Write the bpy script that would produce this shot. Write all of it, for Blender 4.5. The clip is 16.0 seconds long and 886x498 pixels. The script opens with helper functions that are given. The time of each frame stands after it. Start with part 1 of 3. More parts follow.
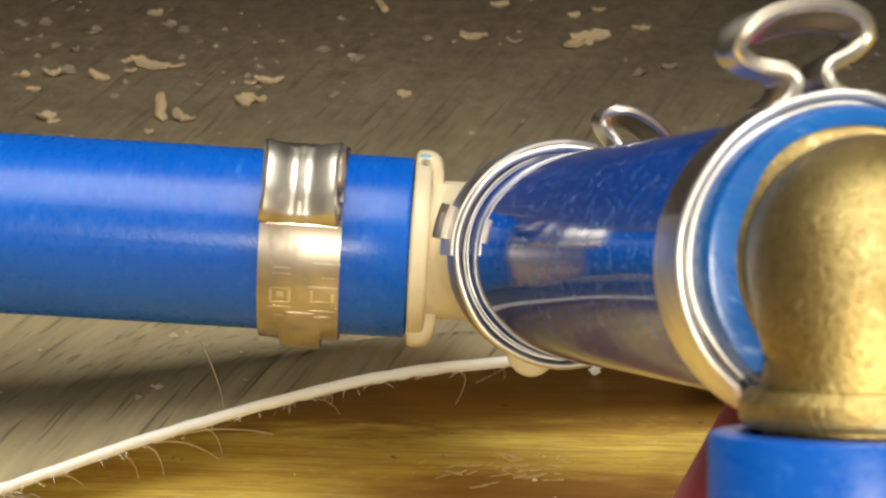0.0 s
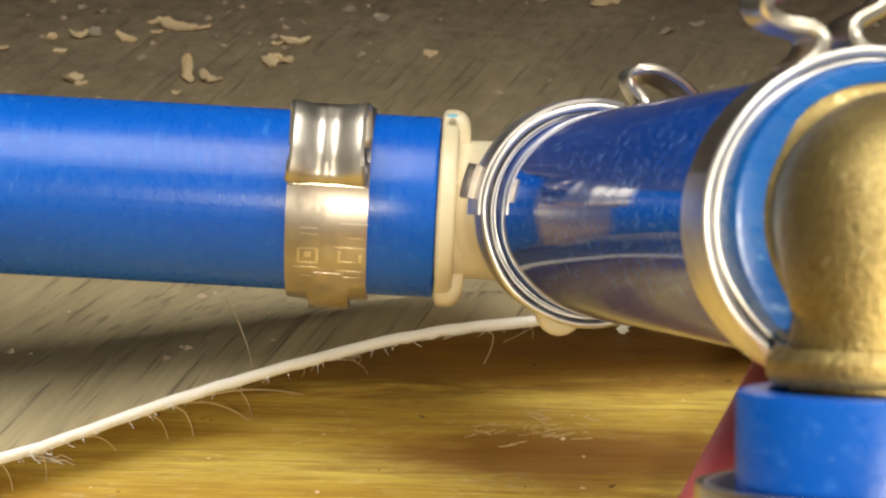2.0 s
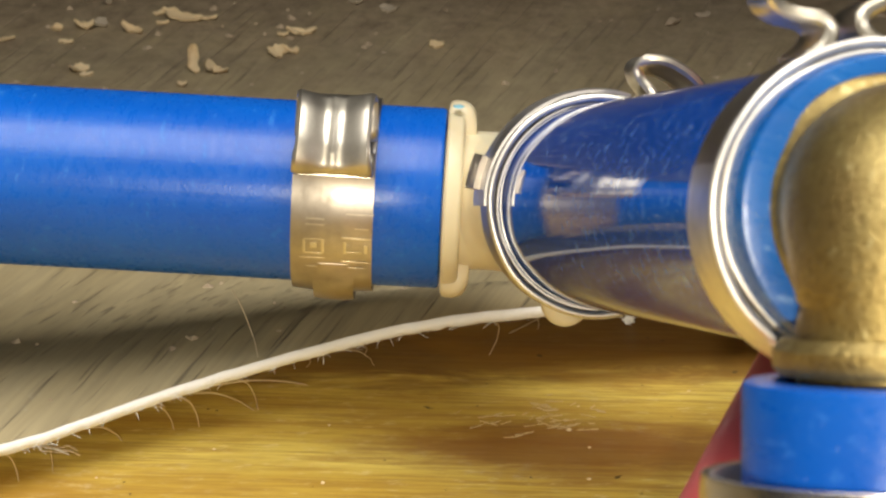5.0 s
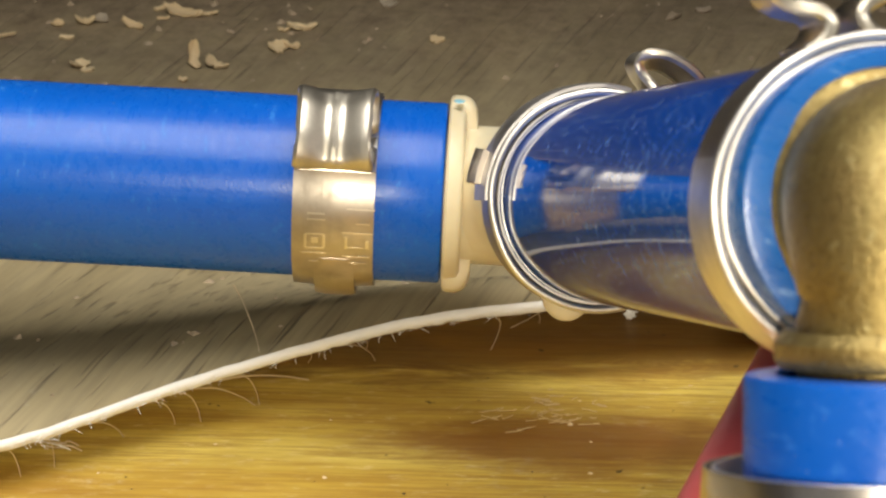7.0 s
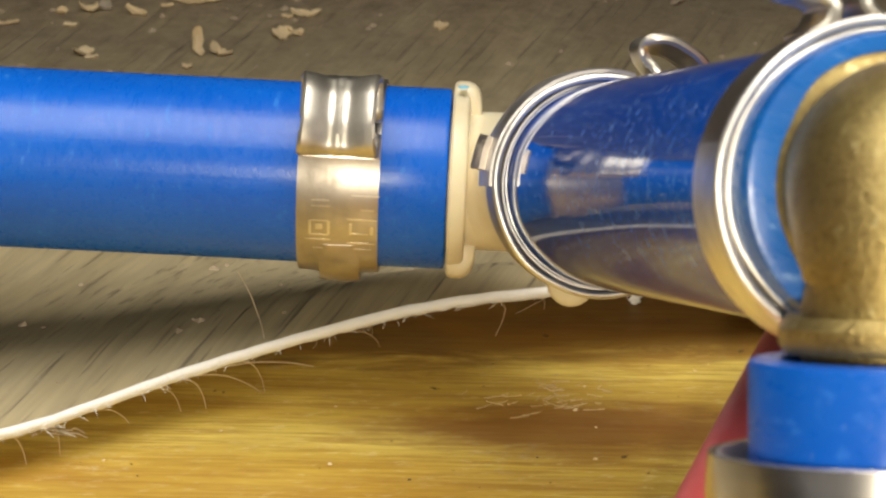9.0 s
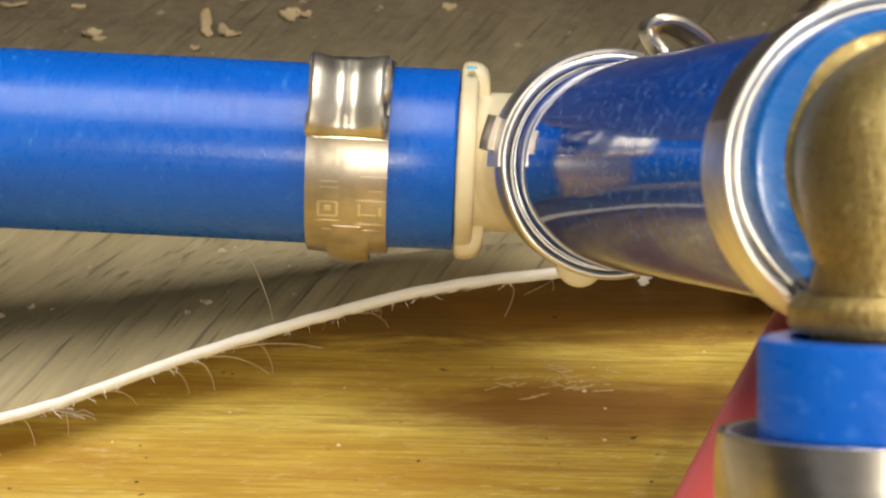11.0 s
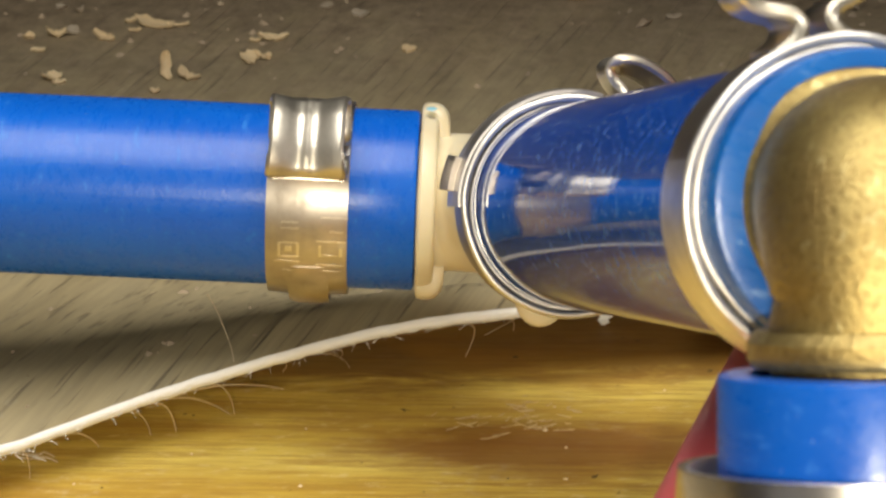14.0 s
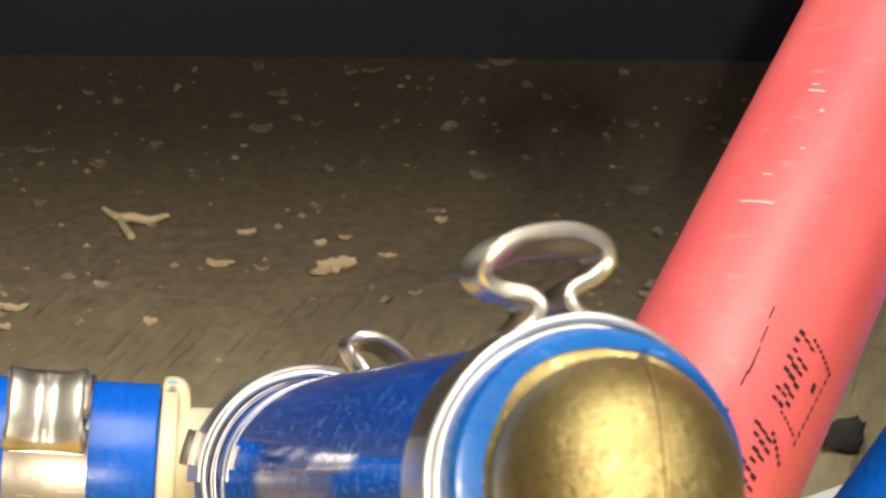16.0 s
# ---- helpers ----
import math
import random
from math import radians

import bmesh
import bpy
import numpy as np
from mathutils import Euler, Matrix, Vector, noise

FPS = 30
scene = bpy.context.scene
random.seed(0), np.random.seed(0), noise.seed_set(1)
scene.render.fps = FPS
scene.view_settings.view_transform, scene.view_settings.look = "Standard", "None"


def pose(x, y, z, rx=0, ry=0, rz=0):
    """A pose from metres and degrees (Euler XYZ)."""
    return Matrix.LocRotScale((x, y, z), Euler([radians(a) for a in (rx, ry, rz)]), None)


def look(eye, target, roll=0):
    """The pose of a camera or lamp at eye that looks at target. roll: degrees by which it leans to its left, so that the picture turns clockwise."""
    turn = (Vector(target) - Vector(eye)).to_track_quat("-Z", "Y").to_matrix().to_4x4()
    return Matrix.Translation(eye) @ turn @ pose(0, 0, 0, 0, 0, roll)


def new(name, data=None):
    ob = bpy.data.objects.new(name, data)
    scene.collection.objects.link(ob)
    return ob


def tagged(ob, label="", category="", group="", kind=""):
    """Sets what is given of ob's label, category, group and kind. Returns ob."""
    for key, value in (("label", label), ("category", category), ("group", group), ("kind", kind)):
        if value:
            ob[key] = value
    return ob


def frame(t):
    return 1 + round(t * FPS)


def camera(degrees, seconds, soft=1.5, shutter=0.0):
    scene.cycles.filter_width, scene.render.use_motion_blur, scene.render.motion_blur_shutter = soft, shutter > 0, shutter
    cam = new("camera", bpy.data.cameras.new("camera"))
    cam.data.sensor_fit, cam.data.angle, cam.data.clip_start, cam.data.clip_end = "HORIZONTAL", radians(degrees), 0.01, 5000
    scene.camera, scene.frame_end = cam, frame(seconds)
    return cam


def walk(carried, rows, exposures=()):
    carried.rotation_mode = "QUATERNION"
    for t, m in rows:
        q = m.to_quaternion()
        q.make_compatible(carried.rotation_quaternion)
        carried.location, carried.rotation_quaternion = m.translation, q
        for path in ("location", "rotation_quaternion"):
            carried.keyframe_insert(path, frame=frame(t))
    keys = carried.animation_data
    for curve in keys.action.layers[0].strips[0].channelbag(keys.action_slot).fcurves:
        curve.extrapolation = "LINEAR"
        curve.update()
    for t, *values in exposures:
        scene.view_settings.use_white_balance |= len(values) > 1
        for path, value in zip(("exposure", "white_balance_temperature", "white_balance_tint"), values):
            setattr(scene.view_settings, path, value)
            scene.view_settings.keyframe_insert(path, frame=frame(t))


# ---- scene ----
cam = camera(20.0, 16.0, soft=2.4, shutter=0.4)
cam.data.dof.use_dof = True
cam.data.dof.focus_distance = 0.215
cam.data.dof.aperture_fstop = 155
walk(cam, [
    (0.0, pose(-0.00000, 0.00000, 0.12200, 63.000, -0.000, -0.000)),
    (0.5, pose(0.00007, 0.00008, 0.12194, 62.743, 0.151, 0.229)),
    (1.0, pose(0.00004, 0.00014, 0.12196, 62.477, 0.336, 0.274)),
    (1.5, pose(-0.00002, 0.00015, 0.12179, 62.255, 0.490, 0.377)),
    (2.0, pose(0.00005, -0.00005, 0.12200, 62.088, 0.571, 0.423)),
    (2.5, pose(0.00008, -0.00000, 0.12186, 62.161, 0.618, 0.448)),
    (3.0, pose(0.00000, -0.00004, 0.12189, 62.223, 0.606, 0.482)),
    (3.5, pose(0.00006, -0.00003, 0.12193, 62.222, 0.600, 0.521)),
    (4.0, pose(0.00002, 0.00002, 0.12195, 62.116, 0.571, 0.544)),
    (6.5, pose(0.00005, 0.00001, 0.12196, 61.754, 0.673, 0.541)),
    (7.0, pose(-0.00000, -0.00008, 0.12191, 61.784, 0.695, 0.523)),
    (7.5, pose(0.00002, -0.00010, 0.12190, 61.670, 0.800, 0.572)),
    (8.0, pose(0.00002, -0.00003, 0.12190, 61.516, 0.907, 0.605)),
    (10.5, pose(0.00003, -0.00019, 0.12192, 61.416, 0.910, 0.435)),
    (11.0, pose(0.00006, 0.00004, 0.12156, 61.101, 1.096, 0.666)),
    (11.5, pose(-0.00003, -0.00001, 0.12186, 61.130, 0.975, 0.773)),
    (12.0, pose(-0.00009, -0.00001, 0.12187, 61.262, 0.944, 0.662)),
    (12.5, pose(-0.00009, -0.00002, 0.12192, 61.313, 0.927, 0.560)),
    (13.0, pose(-0.00004, -0.00021, 0.12191, 61.269, 1.026, 0.292)),
    (13.5, pose(-0.00005, -0.00037, 0.12183, 61.245, 1.119, 0.098)),
    (14.0, pose(-0.00001, -0.00063, 0.12178, 62.036, 0.912, -0.280)),
    (14.5, pose(0.00001, -0.00020, 0.12187, 63.634, 0.401, -0.504)),
    (15.0, pose(0.00007, -0.00035, 0.12207, 65.850, -0.723, -2.673)),
    (15.5, pose(-0.00013, -0.00065, 0.12210, 67.460, -1.744, -4.728)),
    (16.0, pose(-0.00008, -0.00078, 0.12206, 68.317, -2.182, -5.346)),
], [(0, 0.17), (14.0, 0.15), (14.5, 0.04), (15.0, 0.44), (15.5, 0.50), (16.0, 0.57)])


# ---- light: a small white torch beside the lens, and a dim room ----
world = bpy.data.worlds.new("room_light")
scene.world = world
world.use_nodes = True
world.node_tree.nodes["Background"].inputs["Color"].default_value = (1.0, 0.96, 0.90, 1)
world.node_tree.nodes["Background"].inputs["Strength"].default_value = 0.19

torch = new("torch_light", bpy.data.lights.new("torch_light", "POINT"))
torch.data.energy = 1.0
torch.data.shadow_soft_size = 0.0025
torch.data.color = (1.0, 0.90, 0.70)
torch.matrix_world = pose(-0.0054, -0.0344, 0.1205)

lamp = new("ceiling_lamp_light", bpy.data.lights.new("ceiling_lamp_light", "AREA"))
lamp.data.energy = 4.4
lamp.data.shape = "RECTANGLE"
lamp.data.size, lamp.data.size_y = 0.50, 0.44
lamp.data.color = (1.0, 0.97, 0.90)
lamp.matrix_world = look((0.01, 0.125, 0.58), (0.0, 0.20, 0.02))

MM = 0.001


# ---- materials ----
def mat(name, colour, rough=0.5, metal=0.0, spec=0.5):
    m = bpy.data.materials.new(name)
    m.use_nodes = True
    b = m.node_tree.nodes["Principled BSDF"]
    b.inputs["Base Color"].default_value = (*colour, 1)
    b.inputs["Roughness"].default_value = rough
    b.inputs["Metallic"].default_value = metal
    b.inputs["Specular IOR Level"].default_value = spec
    return m, m.node_tree, b


def coords(nt, scale=(1, 1, 1), turn=0.0, kind="Object"):
    tc = nt.nodes.new("ShaderNodeTexCoord")
    first = nt.nodes.new("ShaderNodeMapping")
    first.inputs["Rotation"].default_value = (0, 0, radians(turn))
    nt.links.new(tc.outputs[kind], first.inputs["Vector"])
    mp = nt.nodes.new("ShaderNodeMapping")
    mp.inputs["Scale"].default_value = scale
    nt.links.new(first.outputs["Vector"], mp.inputs["Vector"])
    return mp.outputs["Vector"]


def noise_node(nt, vec, scale, detail=4.0, rough=0.55, distortion=0.0):
    n = nt.nodes.new("ShaderNodeTexNoise")
    n.inputs["Scale"].default_value = scale
    n.inputs["Detail"].default_value = detail
    n.inputs["Roughness"].default_value = rough
    n.inputs["Distortion"].default_value = distortion
    nt.links.new(vec, n.inputs["Vector"])
    return n.outputs["Fac"]


def ramp(nt, fac, stops):
    r = nt.nodes.new("ShaderNodeValToRGB")
    els = r.color_ramp.elements
    while len(els) < len(stops):
        els.new(0.5)
    for e, (p, c) in zip(els, stops):
        e.position = p
        e.color = (c, c, c, 1) if isinstance(c, (int, float)) else (*c, 1)
    nt.links.new(fac, r.inputs["Fac"])
    return r.outputs["Color"]


def mix(nt, fac, a, b, mode="MIX"):
    n = nt.nodes.new("ShaderNodeMix")
    n.data_type, n.blend_type = "RGBA", mode
    for value, slot in ((fac, 0), (a, 6), (b, 7)):
        if isinstance(value, (int, float)):
            n.inputs[slot].default_value = value
        elif isinstance(value, tuple):
            n.inputs[slot].default_value = (*value, 1)
        else:
            nt.links.new(value, n.inputs[slot])
    return n.outputs[2]


def bump(nt, b, height, strength, distance):
    n = nt.nodes.new("ShaderNodeBump")
    n.inputs["Strength"].default_value = strength
    n.inputs["Distance"].default_value = distance
    nt.links.new(height, n.inputs["Height"])
    nt.links.new(n.outputs["Normal"], b.inputs["Normal"])


def pipe_material(name, colour, pale, dark, rough, gloss_var, spec=0.5, specks=0.5, relief=0.14, scuffs=0.4):
    """Extruded plastic pipe: fine draw lines along it, pale scuffs, dust specks."""
    m, nt, b = mat(name, colour, rough, 0, spec)
    relief_free = 0.058 if specks > 0.6 else 0.0
    cloud = noise_node(nt, coords(nt, (1, 1, 0.3)), 140, 3)
    lines = noise_node(nt, coords(nt, (1, 1, 0.03)), 1500, 2)
    scuff = noise_node(nt, coords(nt, (1, 0.25, 1), 25), 1300, 5, 0.65)
    speck = noise_node(nt, coords(nt, (1, 1, 0.45), 40), 6500, 1)
    col = mix(nt, ramp(nt, cloud, [(0.35, 0.0), (0.7, 1.0)]), colour, dark)
    col = mix(nt, ramp(nt, scuff, [(0.60 - relief_free * 0.6, 0.0), (0.74 - relief_free * 0.6, scuffs)]), col, pale)
    col = mix(nt, ramp(nt, speck, [(0.73 - relief_free, 0.0), (0.78 - relief_free, specks)]), col, (0.5, 0.55, 0.6))
    nt.links.new(col, b.inputs["Base Color"])
    r = mix(nt, ramp(nt, scuff, [(0.35, 0.0), (0.75, 1.0)]), (rough,) * 3, (rough + gloss_var,) * 3)
    nt.links.new(r, b.inputs["Roughness"])
    grainy = mix(nt, 0.5, lines, noise_node(nt, coords(nt), 3200, 3))
    bump(nt, b, grainy, relief, 0.00012)
    return m


BLUE = pipe_material("blue_pipe_plastic", (0.003, 0.113, 0.56), (0.05, 0.27, 0.70), (0.002, 0.084, 0.47), 0.235, 0.17, 0.40, 0.16, 0.26, 0.55)
# the blue plastic coloured darker, standing in for shade on the leg pipe
BLUE_SHADED = pipe_material("shaded_blue_pipe_plastic", (0.002, 0.082, 0.41), (0.06, 0.24, 0.62), (0.001, 0.060, 0.33), 0.24, 0.20, 0.5, 0.15, 0.2, 0.5)
BLUE_GLOSS = pipe_material("blue_pipe_glossy_plastic", (0.002, 0.066, 0.40), (0.18, 0.34, 0.66), (0.001, 0.045, 0.30), 0.025, 0.05, 0.62, 0.75, 0.03, 0.9)
# scuffed pipe end, its blue paled for the light that falls on it
BLUE_LIT_END = pipe_material("scuffed_lit_blue_end", (0.006, 0.10, 0.36), (0.26, 0.42, 0.62), (0.004, 0.075, 0.30), 0.24, 0.2, 0.5, 0.3, 0.2, 0.9)
RED = pipe_material("red_pipe_plastic", (0.62, 0.112, 0.104), (0.72, 0.27, 0.23), (0.55, 0.072, 0.080), 0.36, 0.14, 0.6, 0.2)


def steel_material(name, colour, rough):
    m, nt, b = mat(name, colour, rough, 1.0)
    stain_or_shade = noise_node(nt, coords(nt), 210, 5)
    brush = noise_node(nt, coords(nt, (0.05, 0.05, 1)), 2400, 3)
    col = mix(nt, ramp(nt, stain_or_shade, [(0.35, 0.0), (0.7, 1.0)]), colour, tuple(c * 0.55 for c in colour))
    nt.links.new(col, b.inputs["Base Color"])
    r = mix(nt, mix(nt, 0.5, brush, ramp(nt, stain_or_shade, [(0.35, 0.0), (0.65, 1.0)])), (rough * 0.65,) * 3, (rough * 1.4,) * 3)
    nt.links.new(r, b.inputs["Roughness"])
    # dull dents and scratches left by the crimping tool
    dents = noise_node(nt, coords(nt), 620, 4, 0.6)
    bump(nt, b, mix(nt, 0.5, brush, dents), 0.25, 0.00008)
    return m


STEEL = steel_material("stainless_steel", (0.56, 0.50, 0.43), 0.38)
# lighter copies of the same steel, so that edges and ears look lit
STEEL_EDGE = steel_material("lit_edge_steel", (0.92, 0.88, 0.83), 0.40)
STEEL_EAR = steel_material("lit_ear_steel", (0.82, 0.75, 0.63), 0.36)
STEEL_WORN = steel_material("worn_steel", (0.70, 0.66, 0.62), 0.22)


def brass_material():
    """Sand-cast brass: grainy, with brown tarnish in large patches and bright rubbed grains."""
    m, nt, b = mat("cast_brass", (0.56, 0.40, 0.11), 0.34, 1.0)
    v = coords(nt)
    stain_or_shade = noise_node(nt, v, 150, 5, 0.6)
    grain = noise_node(nt, v, 2600, 4, 0.65)
    coarse = noise_node(nt, v, 900, 4, 0.65)
    col = mix(nt, ramp(nt, stain_or_shade, [(0.36, 0.0), (0.64, 1.0)]), (0.50, 0.385, 0.150), (0.26, 0.18, 0.066))
    col = mix(nt, ramp(nt, grain, [(0.36, 0.6), (0.50, 0.0)]), col, (0.19, 0.13, 0.045))
    col = mix(nt, ramp(nt, coarse, [(0.60, 0.0), (0.72, 0.5)]), col, (0.84, 0.74, 0.40))
    nt.links.new(col, b.inputs["Base Color"])
    nt.links.new(ramp(nt, stain_or_shade, [(0.3, 0.40), (0.75, 0.55)]), b.inputs["Roughness"])
    bump(nt, b, mix(nt, 0.14, grain, coarse), 0.7, 0.00017)
    return m


BRASS = brass_material()


def cream_material():
    m, nt, b = mat("ivory_plastic", (0.72, 0.62, 0.42), 0.32, 0, 0.5)
    v = coords(nt)
    cloud = noise_node(nt, v, 170, 4)
    col = mix(nt, ramp(nt, cloud, [(0.3, 0.0), (0.75, 1.0)]), (0.76, 0.68, 0.48), (0.62, 0.52, 0.34))
    nt.links.new(col, b.inputs["Base Color"])
    b.inputs["Subsurface Weight"].default_value = 0.15
    b.inputs["Subsurface Radius"].default_value = (0.002, 0.0015, 0.0008)
    bump(nt, b, noise_node(nt, v, 900, 3), 0.12, 0.0001)
    return m


IVORY = cream_material()
INK_BLUE, _, _ = mat("blue_smear", (0.22, 0.46, 0.55), 0.5)

GRAIN = 69.0


def vinyl_material():
    """Grey-brown wood-print vinyl with pressed dark pores along its grain."""
    m, nt, b = mat("grey_wood_vinyl", (0.12, 0.10, 0.075), 0.5, 0, 0.4)
    long_v = coords(nt, (0.07, 1, 1), -GRAIN)
    pore_v = coords(nt, (0.045, 1, 1), -GRAIN)
    broad = noise_node(nt, long_v, 130, 4, 0.6, 0.4)
    fine = noise_node(nt, long_v, 900, 3, 0.6)
    pores = noise_node(nt, pore_v, 1350, 2, 0.55, 0.1)
    dust = noise_node(nt, coords(nt), 900, 5, 0.75)
    col = mix(nt, ramp(nt, broad, [(0.3, 0.0), (0.7, 1.0)]), (0.37, 0.292, 0.158), (0.47, 0.385, 0.225))
    col = mix(nt, ramp(nt, fine, [(0.35, 0.0), (0.7, 0.40)]), col, (0.18, 0.152, 0.10))
    col = mix(nt, ramp(nt, pores, [(0.57, 0.0), (0.71, 0.66)]), col, (0.105, 0.083, 0.055))
    col = mix(nt, ramp(nt, dust, [(0.60, 0.0), (0.74, 0.5)]), col, (0.46, 0.41, 0.30))
    # brown dirt film on the far part, patchy at its border, darkening the back
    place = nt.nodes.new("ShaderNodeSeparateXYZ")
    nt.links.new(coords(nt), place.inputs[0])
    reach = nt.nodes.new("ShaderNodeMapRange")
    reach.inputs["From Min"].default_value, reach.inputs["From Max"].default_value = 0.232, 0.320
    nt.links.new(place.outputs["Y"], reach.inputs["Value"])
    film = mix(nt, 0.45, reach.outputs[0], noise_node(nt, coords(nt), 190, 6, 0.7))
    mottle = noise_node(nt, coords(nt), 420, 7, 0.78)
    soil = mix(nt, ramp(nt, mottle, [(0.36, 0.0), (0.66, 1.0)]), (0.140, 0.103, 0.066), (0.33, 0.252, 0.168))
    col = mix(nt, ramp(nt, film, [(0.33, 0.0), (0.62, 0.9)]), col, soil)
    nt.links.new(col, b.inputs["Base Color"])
    nt.links.new(ramp(nt, broad, [(0.3, 0.42), (0.7, 0.6)]), b.inputs["Roughness"])
    h = mix(nt, ramp(nt, pores, [(0.58, 1.0), (0.70, 0.0)]), (0, 0, 0), (1, 1, 1))
    bump(nt, b, h, 0.5, 0.00025)
    return m


VINYL = vinyl_material()


def felt_material():
    m, nt, b = mat("cream_felt", (0.78, 0.72, 0.60), 0.9, 0, 0.2)
    n = noise_node(nt, coords(nt), 700, 6, 0.7)
    nt.links.new(mix(nt, n, (0.86, 0.84, 0.79), (0.95, 0.95, 0.93)), b.inputs["Base Color"])
    bump(nt, b, n, 0.6, 0.0004)
    return m


FELT = felt_material()
FIBRE, _, _ = mat("pale_fibre", (0.74, 0.60, 0.40), 0.6)


def pine_material():
    m, nt, b = mat("varnished_pine", (0.45, 0.25, 0.06), 0.42, 0, 0.5)
    v = coords(nt, (0.07, 1, 1), 4)
    band = noise_node(nt, v, 95, 4, 0.6, 0.8)
    line = noise_node(nt, v, 620, 4, 0.65, 0.3)
    worn = noise_node(nt, coords(nt, (0.5, 1, 1)), 130, 6, 0.7)
    flake = noise_node(nt, coords(nt, (0.6, 1, 1)), 900, 4, 0.7)
    col = mix(nt, ramp(nt, band, [(0.38, 0.0), (0.62, 1.0)]), (0.70, 0.535, 0.115), (0.50, 0.325, 0.046))
    col = mix(nt, ramp(nt, line, [(0.48, 0.0), (0.72, 0.5)]), col, (0.31, 0.140, 0.026))
    hairline = noise_node(nt, coords(nt, (0.04, 1, 1), 3), 2600, 3, 0.7)
    col = mix(nt, ramp(nt, hairline, [(0.45, 0.0), (0.60, 0.46)]), col, (0.25, 0.11, 0.020))
    col = mix(nt, ramp(nt, noise_node(nt, coords(nt, (0.3, 1, 1)), 1500, 4, 0.7), [(0.56, 0.0), (0.70, 0.5)]), col, (0.78, 0.62, 0.29))
    patch = mix(nt, ramp(nt, worn, [(0.55, 0.0), (0.66, 1.0)]), (0, 0, 0), ramp(nt, flake, [(0.52, 0.0), (0.66, 0.6)]))
    col = mix(nt, patch, col, (0.66, 0.55, 0.36))
    # brown shade below the vinyl edge, painted into the pine, ragged along the grain
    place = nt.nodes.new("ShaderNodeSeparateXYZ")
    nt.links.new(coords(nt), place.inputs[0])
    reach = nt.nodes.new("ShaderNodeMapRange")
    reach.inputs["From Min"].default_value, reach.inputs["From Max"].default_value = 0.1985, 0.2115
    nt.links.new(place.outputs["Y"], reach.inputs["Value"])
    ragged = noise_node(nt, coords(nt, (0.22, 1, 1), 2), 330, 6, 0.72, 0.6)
    stain_or_shade = mix(nt, 0.55, reach.outputs[0], ragged)
    col = mix(nt, ramp(nt, stain_or_shade, [(0.42, 0.0), (0.55, 0.78), (0.8, 0.88)]), col, (0.125, 0.050, 0.015))
    # broad orange-brown weathering between the paler streaks
    weather = noise_node(nt, coords(nt, (0.35, 1, 1), 5), 75, 5, 0.62, 0.5)
    col = mix(nt, ramp(nt, weather, [(0.48, 0.0), (0.64, 0.45)]), col, (0.35, 0.175, 0.022))
    # one dark amber stain, long along the grain
    spot = nt.nodes.new("ShaderNodeMapping")
    spot.inputs["Location"].default_value = (-0.0024, -0.1922, 0)
    nt.links.new(coords(nt, (0.24, 1, 0)), spot.inputs["Vector"])
    far_off = nt.nodes.new("ShaderNodeVectorMath")
    far_off.operation = "LENGTH"
    nt.links.new(spot.outputs["Vector"], far_off.inputs[0])
    near = nt.nodes.new("ShaderNodeMapRange")
    near.inputs["From Min"].default_value, near.inputs["From Max"].default_value = 0.0075, 0.0
    nt.links.new(far_off.outputs["Value"], near.inputs["Value"])
    blot = mix(nt, 0.45, near.outputs[0], ragged)
    col = mix(nt, ramp(nt, blot, [(0.34, 0.0), (0.56, 0.82)]), col, (0.20, 0.072, 0.013))
    speck = noise_node(nt, coords(nt), 500, 2)
    col = mix(nt, ramp(nt, speck, [(0.735, 0.0), (0.75, 0.8)]), col, (0.05, 0.03, 0.015))
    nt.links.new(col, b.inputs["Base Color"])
    nt.links.new(ramp(nt, worn, [(0.35, 0.34), (0.7, 0.6)]), b.inputs["Roughness"])
    bump(nt, b, mix(nt, 0.5, line, hairline), 0.35, 0.0002)
    return m


PINE = pine_material()


def chip_material(name, a, c):
    m, nt, b = mat(name, a, 0.75, 0, 0.3)
    n = noise_node(nt, coords(nt, (0.3, 1, 1)), 900, 4)
    info = nt.nodes.new("ShaderNodeObjectInfo")
    col = mix(nt, n, a, c)
    col = mix(nt, info.outputs["Random"], col, mix(nt, 0.35, col, (0.36, 0.22, 0.10)))
    nt.links.new(col, b.inputs["Base Color"])
    bump(nt, b, n, 0.4, 0.0002)
    return m


CHIP = chip_material("wood_shaving", (0.90, 0.76, 0.50), (0.70, 0.50, 0.26))
# shavings far back: a darker copy of CHIP for the dim light there
CHIP_DIM = chip_material("dim_shaving", (0.40, 0.33, 0.26), (0.25, 0.195, 0.15))
FLAKE = chip_material("varnish_flake", (0.66, 0.50, 0.26), (0.50, 0.35, 0.15))
CRUMB = chip_material("dust_crumb", (0.50, 0.44, 0.34), (0.32, 0.26, 0.19))


def wall_material():
    m, nt, b = mat("dark_painted_board", (0.035, 0.037, 0.042), 0.55, 0, 0.4)
    n = noise_node(nt, coords(nt), 60, 5)
    nt.links.new(mix(nt, n, (0.010, 0.013, 0.022), (0.028, 0.034, 0.052)), b.inputs["Base Color"])
    bump(nt, b, n, 0.2, 0.0005)
    return m


WALL = wall_material()
PRINT, _, _ = mat("black_print", (0.012, 0.008, 0.008), 0.6)
SCRATCH, _, _ = mat("pale_scratch", (0.75, 0.35, 0.32), 0.6)
DARK, _, _ = mat("dark_grit", (0.03, 0.027, 0.024), 0.8)


